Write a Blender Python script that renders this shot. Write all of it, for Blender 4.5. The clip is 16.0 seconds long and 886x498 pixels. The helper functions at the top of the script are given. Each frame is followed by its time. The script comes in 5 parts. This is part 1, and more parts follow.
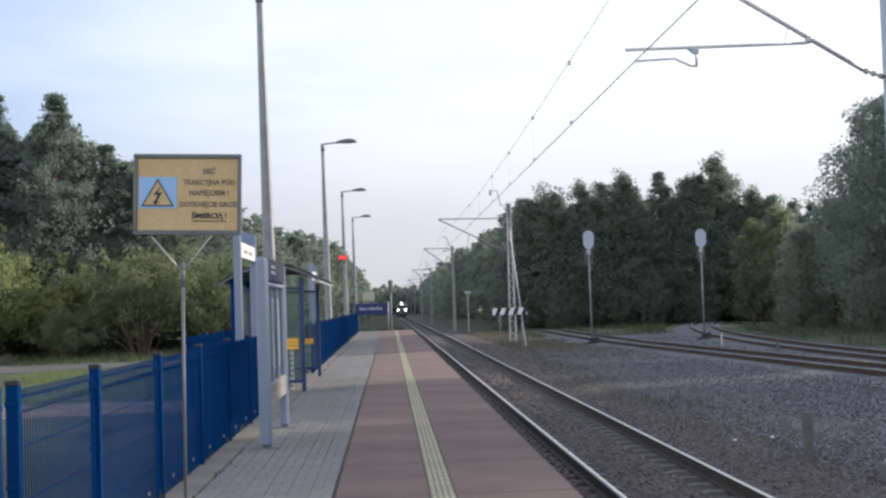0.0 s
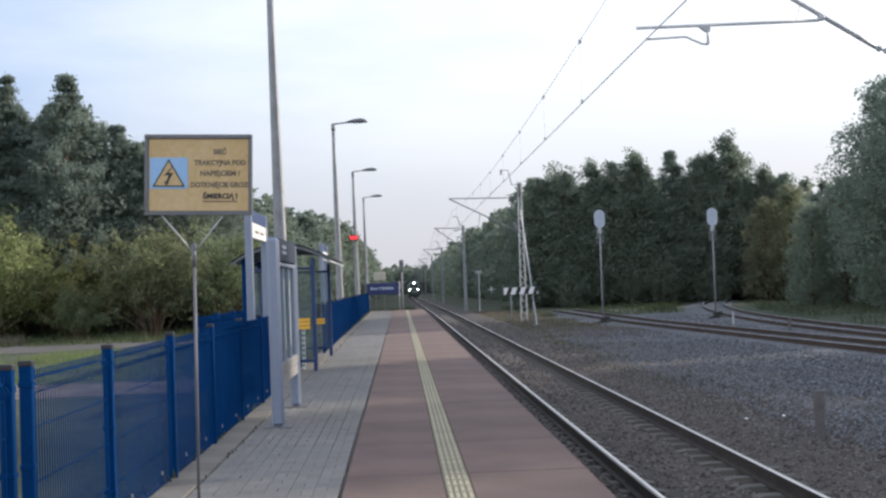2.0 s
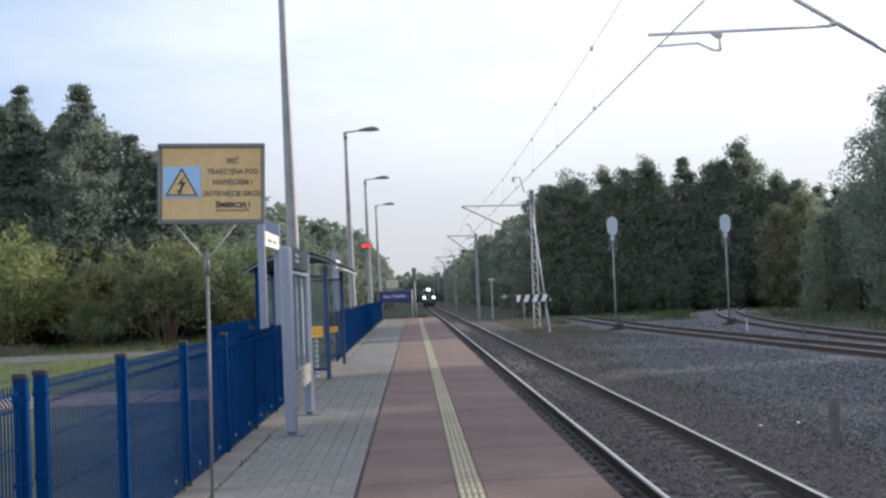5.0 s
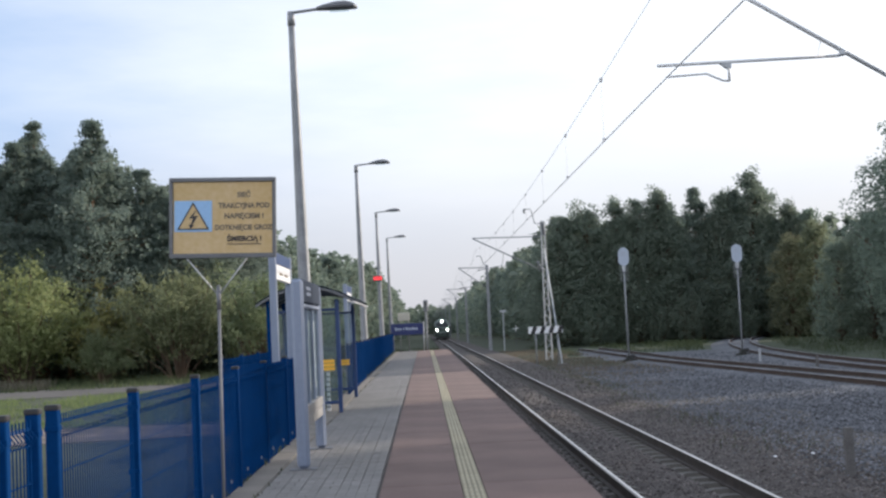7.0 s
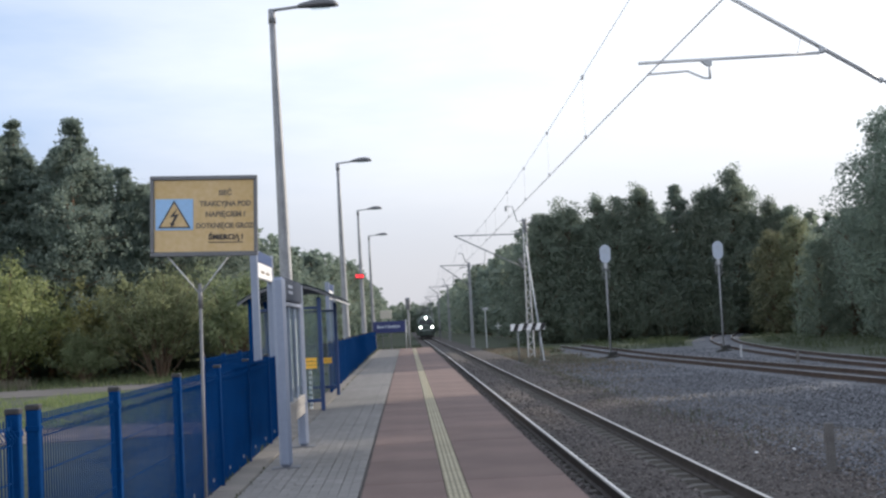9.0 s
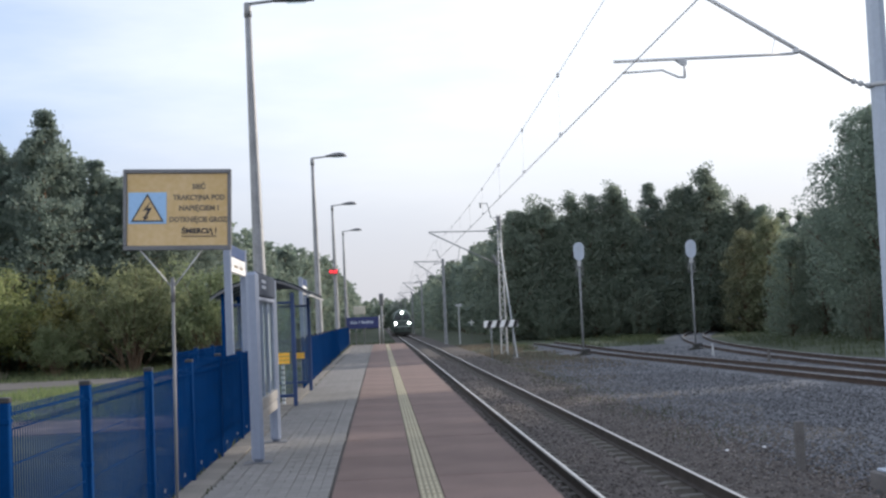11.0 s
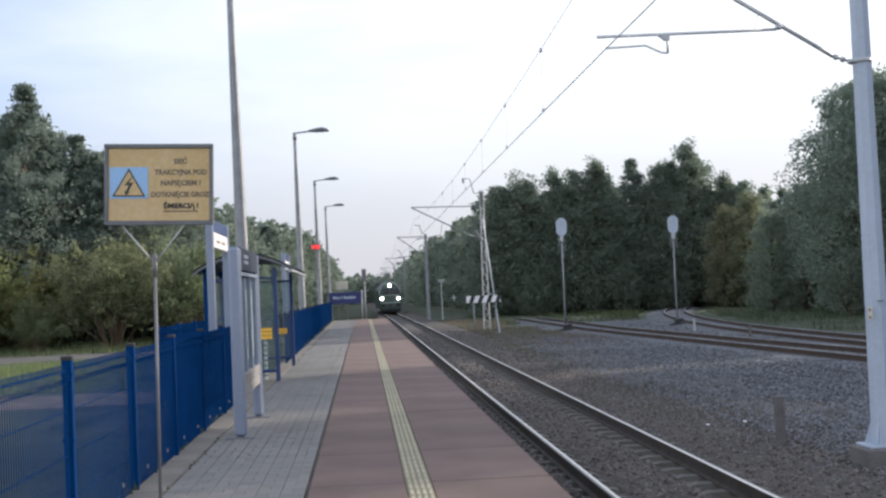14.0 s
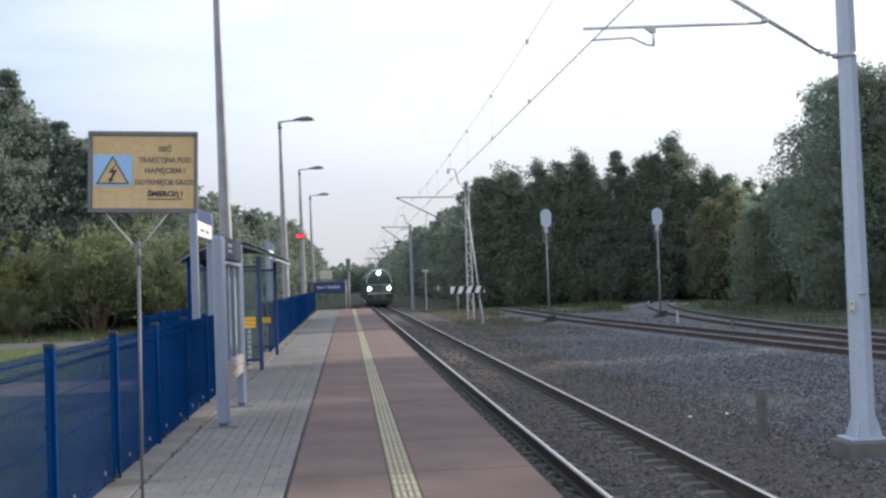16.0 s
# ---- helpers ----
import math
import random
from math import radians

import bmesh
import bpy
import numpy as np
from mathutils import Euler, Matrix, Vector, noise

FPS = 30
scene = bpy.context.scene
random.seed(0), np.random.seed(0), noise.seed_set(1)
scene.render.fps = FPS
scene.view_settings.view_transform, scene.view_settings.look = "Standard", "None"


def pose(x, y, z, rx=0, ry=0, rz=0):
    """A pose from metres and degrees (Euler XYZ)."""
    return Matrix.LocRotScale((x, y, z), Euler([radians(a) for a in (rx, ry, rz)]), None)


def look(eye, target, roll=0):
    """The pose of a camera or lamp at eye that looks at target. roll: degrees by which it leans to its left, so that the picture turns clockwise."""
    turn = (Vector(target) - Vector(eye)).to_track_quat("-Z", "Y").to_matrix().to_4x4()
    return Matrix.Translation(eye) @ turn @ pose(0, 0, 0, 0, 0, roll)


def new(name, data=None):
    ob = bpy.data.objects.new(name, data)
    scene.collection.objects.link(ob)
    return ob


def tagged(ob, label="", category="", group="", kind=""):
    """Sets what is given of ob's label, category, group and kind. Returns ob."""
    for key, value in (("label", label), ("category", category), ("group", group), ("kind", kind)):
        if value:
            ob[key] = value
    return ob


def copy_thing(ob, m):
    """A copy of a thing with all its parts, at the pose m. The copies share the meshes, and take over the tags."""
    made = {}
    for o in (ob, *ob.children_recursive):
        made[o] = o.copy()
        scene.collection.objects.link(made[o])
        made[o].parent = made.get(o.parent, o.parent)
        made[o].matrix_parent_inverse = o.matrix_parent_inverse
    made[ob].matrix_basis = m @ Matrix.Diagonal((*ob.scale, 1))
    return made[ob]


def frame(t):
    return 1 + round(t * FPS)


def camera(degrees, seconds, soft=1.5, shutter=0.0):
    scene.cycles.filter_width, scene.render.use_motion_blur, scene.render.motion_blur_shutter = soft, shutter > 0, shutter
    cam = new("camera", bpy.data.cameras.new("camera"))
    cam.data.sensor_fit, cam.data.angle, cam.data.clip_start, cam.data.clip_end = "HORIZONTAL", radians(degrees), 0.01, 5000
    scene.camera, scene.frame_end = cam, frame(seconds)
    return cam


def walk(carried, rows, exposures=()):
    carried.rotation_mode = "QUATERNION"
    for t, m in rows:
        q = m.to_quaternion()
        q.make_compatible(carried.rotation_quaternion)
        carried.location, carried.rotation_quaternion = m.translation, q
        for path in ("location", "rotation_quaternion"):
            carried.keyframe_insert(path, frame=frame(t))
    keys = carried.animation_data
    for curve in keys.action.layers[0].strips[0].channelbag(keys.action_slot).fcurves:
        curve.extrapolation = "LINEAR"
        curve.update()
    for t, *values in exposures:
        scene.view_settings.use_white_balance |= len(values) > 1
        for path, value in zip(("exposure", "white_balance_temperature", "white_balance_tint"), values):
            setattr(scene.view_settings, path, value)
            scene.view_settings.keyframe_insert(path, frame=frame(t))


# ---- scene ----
cam = camera(39.2, 16.0, soft=2.5)
EYE = (0.0, 0.0, 1.6)
TURNS = (
    (0.0, 92.57, 1.96, -2.48),
    (0.5, 92.28, 1.84, -2.75),
    (1.0, 92.81, 1.92, -2.33),
    (1.5, 91.93, 2.09, -2.00),
    (2.0, 91.65, 2.11, -1.97),
    (2.5, 91.72, 2.05, -2.31),
    (3.0, 92.25, 2.10, -2.12),
    (3.5, 92.27, 2.12, -2.35),
    (4.0, 92.09, 1.96, -2.08),
    (4.2, 91.83, 1.97, -1.65),
    (6.5, 93.12, 2.68, -1.28),
    (7.0, 93.53, 2.73, -0.85),
    (7.5, 93.68, 2.59, -0.30),
    (8.0, 93.60, 2.37, -0.85),
    (8.5, 93.32, 2.62, -1.33),
    (8.7, 93.38, 2.82, -1.44),
    (10.8, 93.38, 2.38, -2.92),
    (11.0, 93.15, 2.49, -2.89),
    (11.5, 92.49, 2.62, -3.28),
    (12.0, 92.43, 2.91, -2.98),
    (12.5, 92.58, 2.66, -3.25),
    (13.0, 92.05, 2.46, -3.70),
    (13.5, 91.81, 2.63, -3.61),
    (14.0, 91.98, 2.47, -3.69),
    (14.5, 92.38, 2.53, -3.37),
    (15.0, 92.20, 2.38, -3.75),
    (15.5, 91.69, 2.10, -4.01),
    (16.0, 91.51, 2.00, -4.42),
)
walk(cam, [(t, pose(*EYE, rx, ry, rz)) for t, rx, ry, rz in TURNS], exposures=[(0.0, 0.12, 6130, 10), (9.0, 0.13, 6130, 10), (16.0, 0.17, 6130, 10)])

# ---- world and sun: thin bright cloud, low sun behind the woods on the right ----
SUN_AZ, SUN_EL = radians(63), radians(18)
SUN_DIR = Vector((math.sin(SUN_AZ) * math.cos(SUN_EL), math.cos(SUN_AZ) * math.cos(SUN_EL), math.sin(SUN_EL)))
world = bpy.data.worlds.new("world")
scene.world = world
world.use_nodes = True
wn, wl = world.node_tree.nodes, world.node_tree.links
wn.clear()
w_out = wn.new("ShaderNodeOutputWorld")
w_bg = wn.new("ShaderNodeBackground")
w_sky = wn.new("ShaderNodeTexSky")
w_sky.sky_type, w_sky.sun_disc = "NISHITA", False
w_sky.sun_elevation, w_sky.sun_rotation = SUN_EL, SUN_AZ
w_sky.air_density, w_sky.dust_density = 1.0, 3.0
w_co = wn.new("ShaderNodeTexCoord")
w_map = wn.new("ShaderNodeMapping")
w_map.inputs["Scale"].default_value = (1.2, 1.2, 5.0)
w_noise = wn.new("ShaderNodeTexNoise")
w_noise.inputs["Scale"].default_value = 2.6
w_noise.inputs["Detail"].default_value = 6
w_noise.inputs["Roughness"].default_value = 0.55
w_dot = wn.new("ShaderNodeVectorMath")
w_dot.operation = "DOT_PRODUCT"
w_dot.inputs[1].default_value = (0.66, 0.50, 0.30)
w_add = wn.new("ShaderNodeMath")
w_add.operation = "MULTIPLY_ADD"
w_add.inputs[1].default_value = 0.40
w_ramp = wn.new("ShaderNodeValToRGB")
SKY = ((0.0, (1.74, 1.72, 1.72)), (0.26, (0.92, 0.97, 1.06)), (0.50, (0.48, 0.60, 0.80)), (0.64, (0.72, 0.78, 0.88)), (0.80, (0.95, 0.97, 1.0)), (1.0, (1.10, 1.10, 1.10)))
while len(w_ramp.color_ramp.elements) < len(SKY):
    w_ramp.color_ramp.elements.new(0.5)
for e, (at, col) in zip(w_ramp.color_ramp.elements, SKY):
    e.position, e.color = at, (*col, 1)
w_mix = wn.new("ShaderNodeMixRGB")
w_mix.blend_type = "ADD"
w_mix.inputs["Fac"].default_value = 0.012
wl.new(w_co.outputs["Generated"], w_map.inputs["Vector"])
wl.new(w_map.outputs["Vector"], w_noise.inputs["Vector"])
wl.new(w_co.outputs["Generated"], w_dot.inputs[0])
wl.new(w_noise.outputs["Fac"], w_add.inputs[0])
wl.new(w_dot.outputs["Value"], w_add.inputs[2])
wl.new(w_add.outputs["Value"], w_ramp.inputs["Fac"])
# the haze thins towards the zenith
w_sep = wn.new("ShaderNodeSeparateXYZ")
w_up = wn.new("ShaderNodeMapRange")
w_up.interpolation_type = "SMOOTHSTEP"
w_up.inputs["From Min"].default_value, w_up.inputs["From Max"].default_value = 0.16, 0.75
w_zen = wn.new("ShaderNodeMixRGB")
w_zen.inputs[2].default_value = (0.58, 0.63, 0.73, 1)
wl.new(w_co.outputs["Generated"], w_sep.inputs["Vector"])
wl.new(w_sep.outputs["Z"], w_up.inputs["Value"])
wl.new(w_up.outputs["Result"], w_zen.inputs["Fac"])
# greyer air low over the horizon
w_low = wn.new("ShaderNodeMapRange")
w_low.interpolation_type = "SMOOTHSTEP"
w_low.inputs["From Min"].default_value, w_low.inputs["From Max"].default_value = 0.0, 0.20
w_low.inputs["To Min"].default_value, w_low.inputs["To Max"].default_value = 0.0, 1.0
w_hor = wn.new("ShaderNodeMixRGB")
w_hor.inputs[1].default_value = (0.63, 0.615, 0.63, 1)
wl.new(w_sep.outputs["Z"], w_low.inputs["Value"])
wl.new(w_low.outputs["Result"], w_hor.inputs["Fac"])
wl.new(w_ramp.outputs["Color"], w_hor.inputs[2])
wl.new(w_hor.outputs["Color"], w_zen.inputs[1])
wl.new(w_zen.outputs["Color"], w_mix.inputs[1])
wl.new(w_sky.outputs["Color"], w_mix.inputs[2])
wl.new(w_mix.outputs["Color"], w_bg.inputs["Color"])
w_bg.inputs["Strength"].default_value = 1.0
wl.new(w_bg.outputs["Background"], w_out.inputs["Surface"])

sun = new("sun", bpy.data.lights.new("sun", "SUN"))
sun.data.energy, sun.data.angle, sun.data.color = 5.0, radians(1.0), (1.0, 0.86, 0.70)
sun.matrix_world = look(SUN_DIR * 100, (0, 0, 0))


# ---- materials ----
def mat(name, col, rough=0.7, metal=0.0, var=0.2, scale=3.0, bump=0.2, fine=60.0, col2=None, rnd=0.0, island=0.0, spec=0.4, emit=0.0):
    m = bpy.data.materials.new(name)
    m.use_nodes = True
    n, l = m.node_tree.nodes, m.node_tree.links
    b = n["Principled BSDF"]
    b.inputs["Roughness"].default_value = rough
    b.inputs["Metallic"].default_value = metal
    b.inputs["Specular IOR Level"].default_value = spec
    co = n.new("ShaderNodeTexCoord")
    big, small = n.new("ShaderNodeTexNoise"), n.new("ShaderNodeTexNoise")
    big.inputs["Scale"].default_value, small.inputs["Scale"].default_value = scale, fine
    big.inputs["Detail"].default_value = 5
    small.inputs["Detail"].default_value = 3
    l.new(co.outputs["Object"], big.inputs["Vector"])
    l.new(co.outputs["Object"], small.inputs["Vector"])
    avg = n.new("ShaderNodeMath")
    avg.operation = "MULTIPLY_ADD"
    avg.inputs[1].default_value = 0.45
    half = n.new("ShaderNodeMath")
    half.operation = "MULTIPLY"
    half.inputs[1].default_value = 0.55
    l.new(big.outputs["Fac"], half.inputs[0])
    l.new(small.outputs["Fac"], avg.inputs[0])
    l.new(half.outputs["Value"], avg.inputs[2])
    ramp = n.new("ShaderNodeValToRGB")
    lo = [c * (1 - var) for c in col]
    hi = [min(1, c * (1 + var)) for c in (col2 or col)]
    ramp.color_ramp.elements[0].position, ramp.color_ramp.elements[0].color = 0.36, (*lo, 1)
    ramp.color_ramp.elements[1].position, ramp.color_ramp.elements[1].color = 0.64, (*hi, 1)
    l.new(avg.outputs["Value"], ramp.inputs["Fac"])
    out = ramp.outputs["Color"]
    for amount, kind in ((rnd, "object"), (island, "island")):
        if amount:
            src = n.new("ShaderNodeObjectInfo").outputs["Random"] if kind == "object" else n.new("ShaderNodeNewGeometry").outputs["Random Per Island"]
            rng = n.new("ShaderNodeMapRange")
            rng.inputs["To Min"].default_value, rng.inputs["To Max"].default_value = 1 - amount, 1 + amount
            hsv = n.new("ShaderNodeHueSaturation")
            l.new(src, rng.inputs["Value"])
            l.new(rng.outputs["Result"], hsv.inputs["Value"])
            l.new(out, hsv.inputs["Color"])
            out = hsv.outputs["Color"]
    l.new(out, b.inputs["Base Color"])
    if bump:
        bp = n.new("ShaderNodeBump")
        bp.inputs["Strength"].default_value = bump
        bp.inputs["Distance"].default_value = 0.02
        l.new(avg.outputs["Value"], bp.inputs["Height"])
        l.new(bp.outputs["Normal"], b.inputs["Normal"])
    if emit:
        b.inputs["Emission Color"].default_value = (*col, 1)
        b.inputs["Emission Strength"].default_value = emit
    return m


def leafmat(name, a, c, rough=0.6):
    """Foliage: two greens mixed leaf by leaf, some light passing through."""
    m = bpy.data.materials.new(name)
    m.use_nodes = True
    n, l = m.node_tree.nodes, m.node_tree.links
    b = n["Principled BSDF"]
    b.inputs["Roughness"].default_value = rough
    b.inputs["Specular IOR Level"].default_value = 0.25
    geo = n.new("ShaderNodeNewGeometry")
    info = n.new("ShaderNodeObjectInfo")
    ramp = n.new("ShaderNodeValToRGB")
    ramp.color_ramp.elements[0].color, ramp.color_ramp.elements[1].color = (*a, 1), (*c, 1)
    hsv = n.new("ShaderNodeHueSaturation")
    rng = n.new("ShaderNodeMapRange")
    rng.inputs["To Min"].default_value, rng.inputs["To Max"].default_value = 0.85, 1.18
    hue = n.new("ShaderNodeMapRange")
    hue.inputs["To Min"].default_value, hue.inputs["To Max"].default_value = 0.48, 0.52
    l.new(geo.outputs["Random Per Island"], ramp.inputs["Fac"])
    l.new(info.outputs["Random"], rng.inputs["Value"])
    l.new(info.outputs["Random"], hue.inputs["Value"])
    l.new(rng.outputs["Result"], hsv.inputs["Value"])
    l.new(hue.outputs["Result"], hsv.inputs["Hue"])
    l.new(ramp.outputs["Color"], hsv.inputs["Color"])
    l.new(hsv.outputs["Color"], b.inputs["Base Color"])
    tr = n.new("ShaderNodeBsdfTranslucent")
    l.new(hsv.outputs["Color"], tr.inputs["Color"])
    mx = n.new("ShaderNodeMixShader")
    mx.inputs["Fac"].default_value = 0.5
    l.new(b.outputs["BSDF"], mx.inputs[1])
    l.new(tr.outputs["BSDF"], mx.inputs[2])
    l.new(mx.outputs["Shader"], n["Material Output"].inputs["Surface"])
    return m


def glassmat(name, tint=(0.9, 0.95, 0.95), clear=0.75, film=(0.35, 0.4, 0.42)):
    m = bpy.data.materials.new(name)
    m.use_nodes = True
    n, l = m.node_tree.nodes, m.node_tree.links
    b = n["Principled BSDF"]
    b.inputs["Base Color"].default_value = (*film, 1)
    b.inputs["Roughness"].default_value = 0.12
    b.inputs["Specular IOR Level"].default_value = 0.35
    tr = n.new("ShaderNodeBsdfTransparent")
    tr.inputs["Color"].default_value = (*tint, 1)
    dirt = n.new("ShaderNodeTexNoise")
    dirt.inputs["Scale"].default_value = 4
    rng = n.new("ShaderNodeMapRange")
    rng.inputs["To Min"].default_value, rng.inputs["To Max"].default_value = clear - 0.15, clear + 0.15
    mx = n.new("ShaderNodeMixShader")
    l.new(dirt.outputs["Fac"], rng.inputs["Value"])
    l.new(rng.outputs["Result"], mx.inputs["Fac"])
    l.new(b.outputs["BSDF"], mx.inputs[1])
    l.new(tr.outputs["BSDF"], mx.inputs[2])
    l.new(mx.outputs["Shader"], n["Material Output"].inputs["Surface"])
    return m


M_GRASS = mat("grass_ground", (0.035, 0.053, 0.030), 0.95, var=0.4, scale=0.25, fine=9, col2=(0.055, 0.067, 0.038), bump=0.5)
M_GRAVEL = mat("gravel", (0.084, 0.089, 0.101), 0.9, var=0.35, scale=0.35, fine=26, col2=(0.120, 0.128, 0.143), bump=1.0)
M_DIRT = mat("brown_dirt", (0.062, 0.051, 0.042), 0.95, var=0.35, scale=0.8, fine=30, col2=(0.095, 0.084, 0.073), bump=0.9)
M_BALLAST = mat("ballast", (0.078, 0.068, 0.064), 0.95, var=0.3, scale=1.0, fine=30, bump=1.0)
M_STONE = mat("ballast_stone", (0.126, 0.113, 0.109), 0.9, var=0.25, scale=6, fine=50, island=0.6, bump=0.3)
M_STONE2 = mat("pale_gravel_stone", (0.137, 0.144, 0.162), 0.9, var=0.2, scale=6, fine=50, island=0.6, bump=0.3)
M_ASPHALT = mat("old_asphalt", (0.105, 0.100, 0.097), 0.9, var=0.2, scale=0.5, fine=60, bump=0.3)
M_CONC = mat("pale_concrete", (0.190, 0.174, 0.155), 0.85, var=0.22, scale=1.5, fine=40, rnd=0.06)
M_CONC_D = mat("weathered_concrete", (0.17, 0.16, 0.15), 0.9, var=0.3, scale=1.2, fine=40)
M_PAVER = mat("grey_paver", (0.211, 0.203, 0.196), 0.85, var=0.14, scale=0.7, fine=70, rnd=0.09, island=0.09)
M_RED = mat("red_slab", (0.147, 0.099, 0.087), 0.85, var=0.16, scale=0.9, fine=60, col2=(0.171, 0.119, 0.106), rnd=0.09)
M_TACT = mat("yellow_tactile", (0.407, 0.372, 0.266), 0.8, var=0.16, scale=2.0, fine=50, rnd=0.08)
# tile base between the ribs, a darker tone than the ribs
M_TACT_D = mat("dark_tactile_groove", (0.239, 0.217, 0.159), 0.9, var=0.2, scale=2.0, fine=50, rnd=0.08)
M_STUB = mat("dark_old_concrete", (0.13, 0.125, 0.125), 0.9, var=0.3, scale=3, fine=40)
M_JOINT = mat("joint_sand", (0.133, 0.124, 0.115), 0.95, var=0.2)
M_RAIL_SIDE = mat("rusty_rail_side", (0.049, 0.040, 0.035), 0.75, var=0.35, scale=4, fine=40)
M_RAIL_TOP = mat("worn_steel", (0.62, 0.61, 0.60), 0.32, metal=0.85, var=0.1, scale=2, fine=30, bump=0.05)
M_RAIL_WORN = mat("dull_rail_head", (0.177, 0.168, 0.164), 0.55, metal=0.4, var=0.25, scale=5, fine=40, bump=0.05)
M_RAIL_RUST = mat("rusty_rail", (0.055, 0.038, 0.030), 0.8, var=0.35, scale=3, fine=40)
M_SLEEPER = mat("concrete_sleeper", (0.128, 0.121, 0.112), 0.9, var=0.25, scale=2, fine=40, rnd=0.15)
M_BLUE = mat("blue_paint", (0.003, 0.037, 0.137), 0.7, var=0.12, scale=2, fine=30, bump=0.04, spec=0.03)
M_BLUE_D = mat("dark_blue_paint", (0.02, 0.05, 0.15), 0.4, var=0.12, scale=2, bump=0.04)
M_SLATE = mat("slate_blue_panel", (0.040, 0.052, 0.078), 0.8, spec=0.1, var=0.12, scale=2, bump=0.02)
M_DULL = mat("dull_grey_panel", (0.25, 0.243, 0.238), 0.7, var=0.16, scale=3, fine=30, bump=0.05)
M_NAVY = mat("navy_enamel", (0.018, 0.030, 0.13), 0.4, var=0.1, scale=2, bump=0.02)
M_BLACK = mat("black_plastic", (0.03, 0.03, 0.033), 0.5, var=0.2, bump=0.05)
M_GALV = mat("galvanised_steel", (0.44, 0.46, 0.49), 0.5, metal=0.35, var=0.14, scale=3, fine=25, bump=0.05)
M_GALV_D = mat("dull_galvanised_steel", (0.27, 0.28, 0.30), 0.6, metal=0.3, var=0.18, scale=3, fine=25, bump=0.05)
M_BRIGHT = mat("bright_galvanised_tube", (0.66, 0.67, 0.69), 0.5, metal=0.2, var=0.08, scale=3, fine=25, bump=0.03)
M_POLE = mat("pale_blue_grey_paint", (0.38, 0.44, 0.54), 0.5, var=0.08, scale=1.5, fine=20, bump=0.03)
M_ALU = mat("painted_aluminium", (0.239, 0.279, 0.372), 0.45, metal=0.15, var=0.06, scale=2, fine=20, bump=0.02)
# wire colour made pale to stand for the glare of the sky
M_WIRE = mat("glare_paled_wire", (0.60, 0.60, 0.61), 0.55, metal=0.3, var=0.1, bump=0)
M_YELLOW = mat("faded_yellow_panel", (0.584, 0.409, 0.181), 0.6, var=0.06, scale=1.6, fine=25, col2=(0.602, 0.451, 0.257), bump=0.04)
M_SKYBLUE = mat("pale_blue_panel", (0.32, 0.52, 0.80), 0.55, var=0.07, scale=3, bump=0.03)
M_INK = mat("dark_ink", (0.035, 0.035, 0.045), 0.6, var=0.2, bump=0)
M_INK_F = mat("faded_ink", (0.20, 0.165, 0.12), 0.6, var=0.2, bump=0)
M_FRAME = mat("grey_sign_frame", (0.16, 0.165, 0.18), 0.55, metal=0.2, var=0.15, bump=0.04)
M_WHITE = mat("white_paint", (0.75, 0.76, 0.78), 0.5, var=0.07, scale=2, bump=0.03)
M_SIGNAL = mat("pale_signal_back", (0.43, 0.49, 0.59), 0.5, var=0.08, scale=2, bump=0.03)
M_YSTRIPE = mat("yellow_strip", (0.95, 0.52, 0.06), 0.5, var=0.08, bump=0.02)
M_CREAM = mat("cream_plaster", (0.55, 0.52, 0.45), 0.85, var=0.12, scale=1)
M_GLASS = glassmat("dusty_glass", clear=0.85, film=(0.22, 0.25, 0.27))
M_ROOFPANE = glassmat("smoky_roof_sheet", (0.30, 0.36, 0.42), 0.62, (0.045, 0.06, 0.085))
# earth and litter, with the sunlight on it put into a paler colour
M_LITTER = mat("sunlit_leaf_litter", (0.12, 0.098, 0.082), 0.95, var=0.35, scale=0.9, fine=22, col2=(0.19, 0.165, 0.14), bump=0.8)
M_POSTER = mat("faded_poster", (0.50, 0.51, 0.50), 0.5, var=0.15, scale=6, fine=20, bump=0.0)
M_BARK = mat("bark", (0.12, 0.085, 0.06), 0.95, var=0.35, scale=3, fine=20, bump=0.8)
M_PINEBARK = mat("pine_bark", (0.22, 0.125, 0.075), 0.95, var=0.35, scale=3, fine=20, bump=0.8)
M_LED = mat("red_led", (1.0, 0.05, 0.06), 0.5, var=0.0, bump=0, emit=2.2)
M_LAMP = mat("headlamp_glow", (1.0, 0.98, 0.9), 0.3, var=0.0, bump=0, emit=14.0)
M_TRAIN = mat("train_green_grey", (0.058, 0.085, 0.075), 0.4, var=0.15, scale=1, fine=20, bump=0.02)
M_TRAIN_T = mat("train_pale_trim", (0.50, 0.58, 0.55), 0.4, var=0.1, bump=0.02)
M_TRAIN_D = mat("train_underframe", (0.03, 0.032, 0.03), 0.7, var=0.2, bump=0.1)
M_SCREEN = mat("dark_windscreen", (0.012, 0.016, 0.018), 0.1, var=0.1, bump=0.0, spec=0.6)
# foliage greens lifted and greyed, the haze of the air mixed into them
M_LEAF = leafmat("deciduous_leaf", (0.160, 0.208, 0.170), (0.25, 0.295, 0.232))
M_LEAF_Y = leafmat("bright_leaf", (0.205, 0.228, 0.096), (0.335, 0.352, 0.170))
M_LEAF_M = leafmat("olive_leaf", (0.158, 0.188, 0.100), (0.255, 0.280, 0.160))
M_LEAF_G = leafmat("golden_leaf", (0.152, 0.172, 0.110), (0.242, 0.252, 0.160))
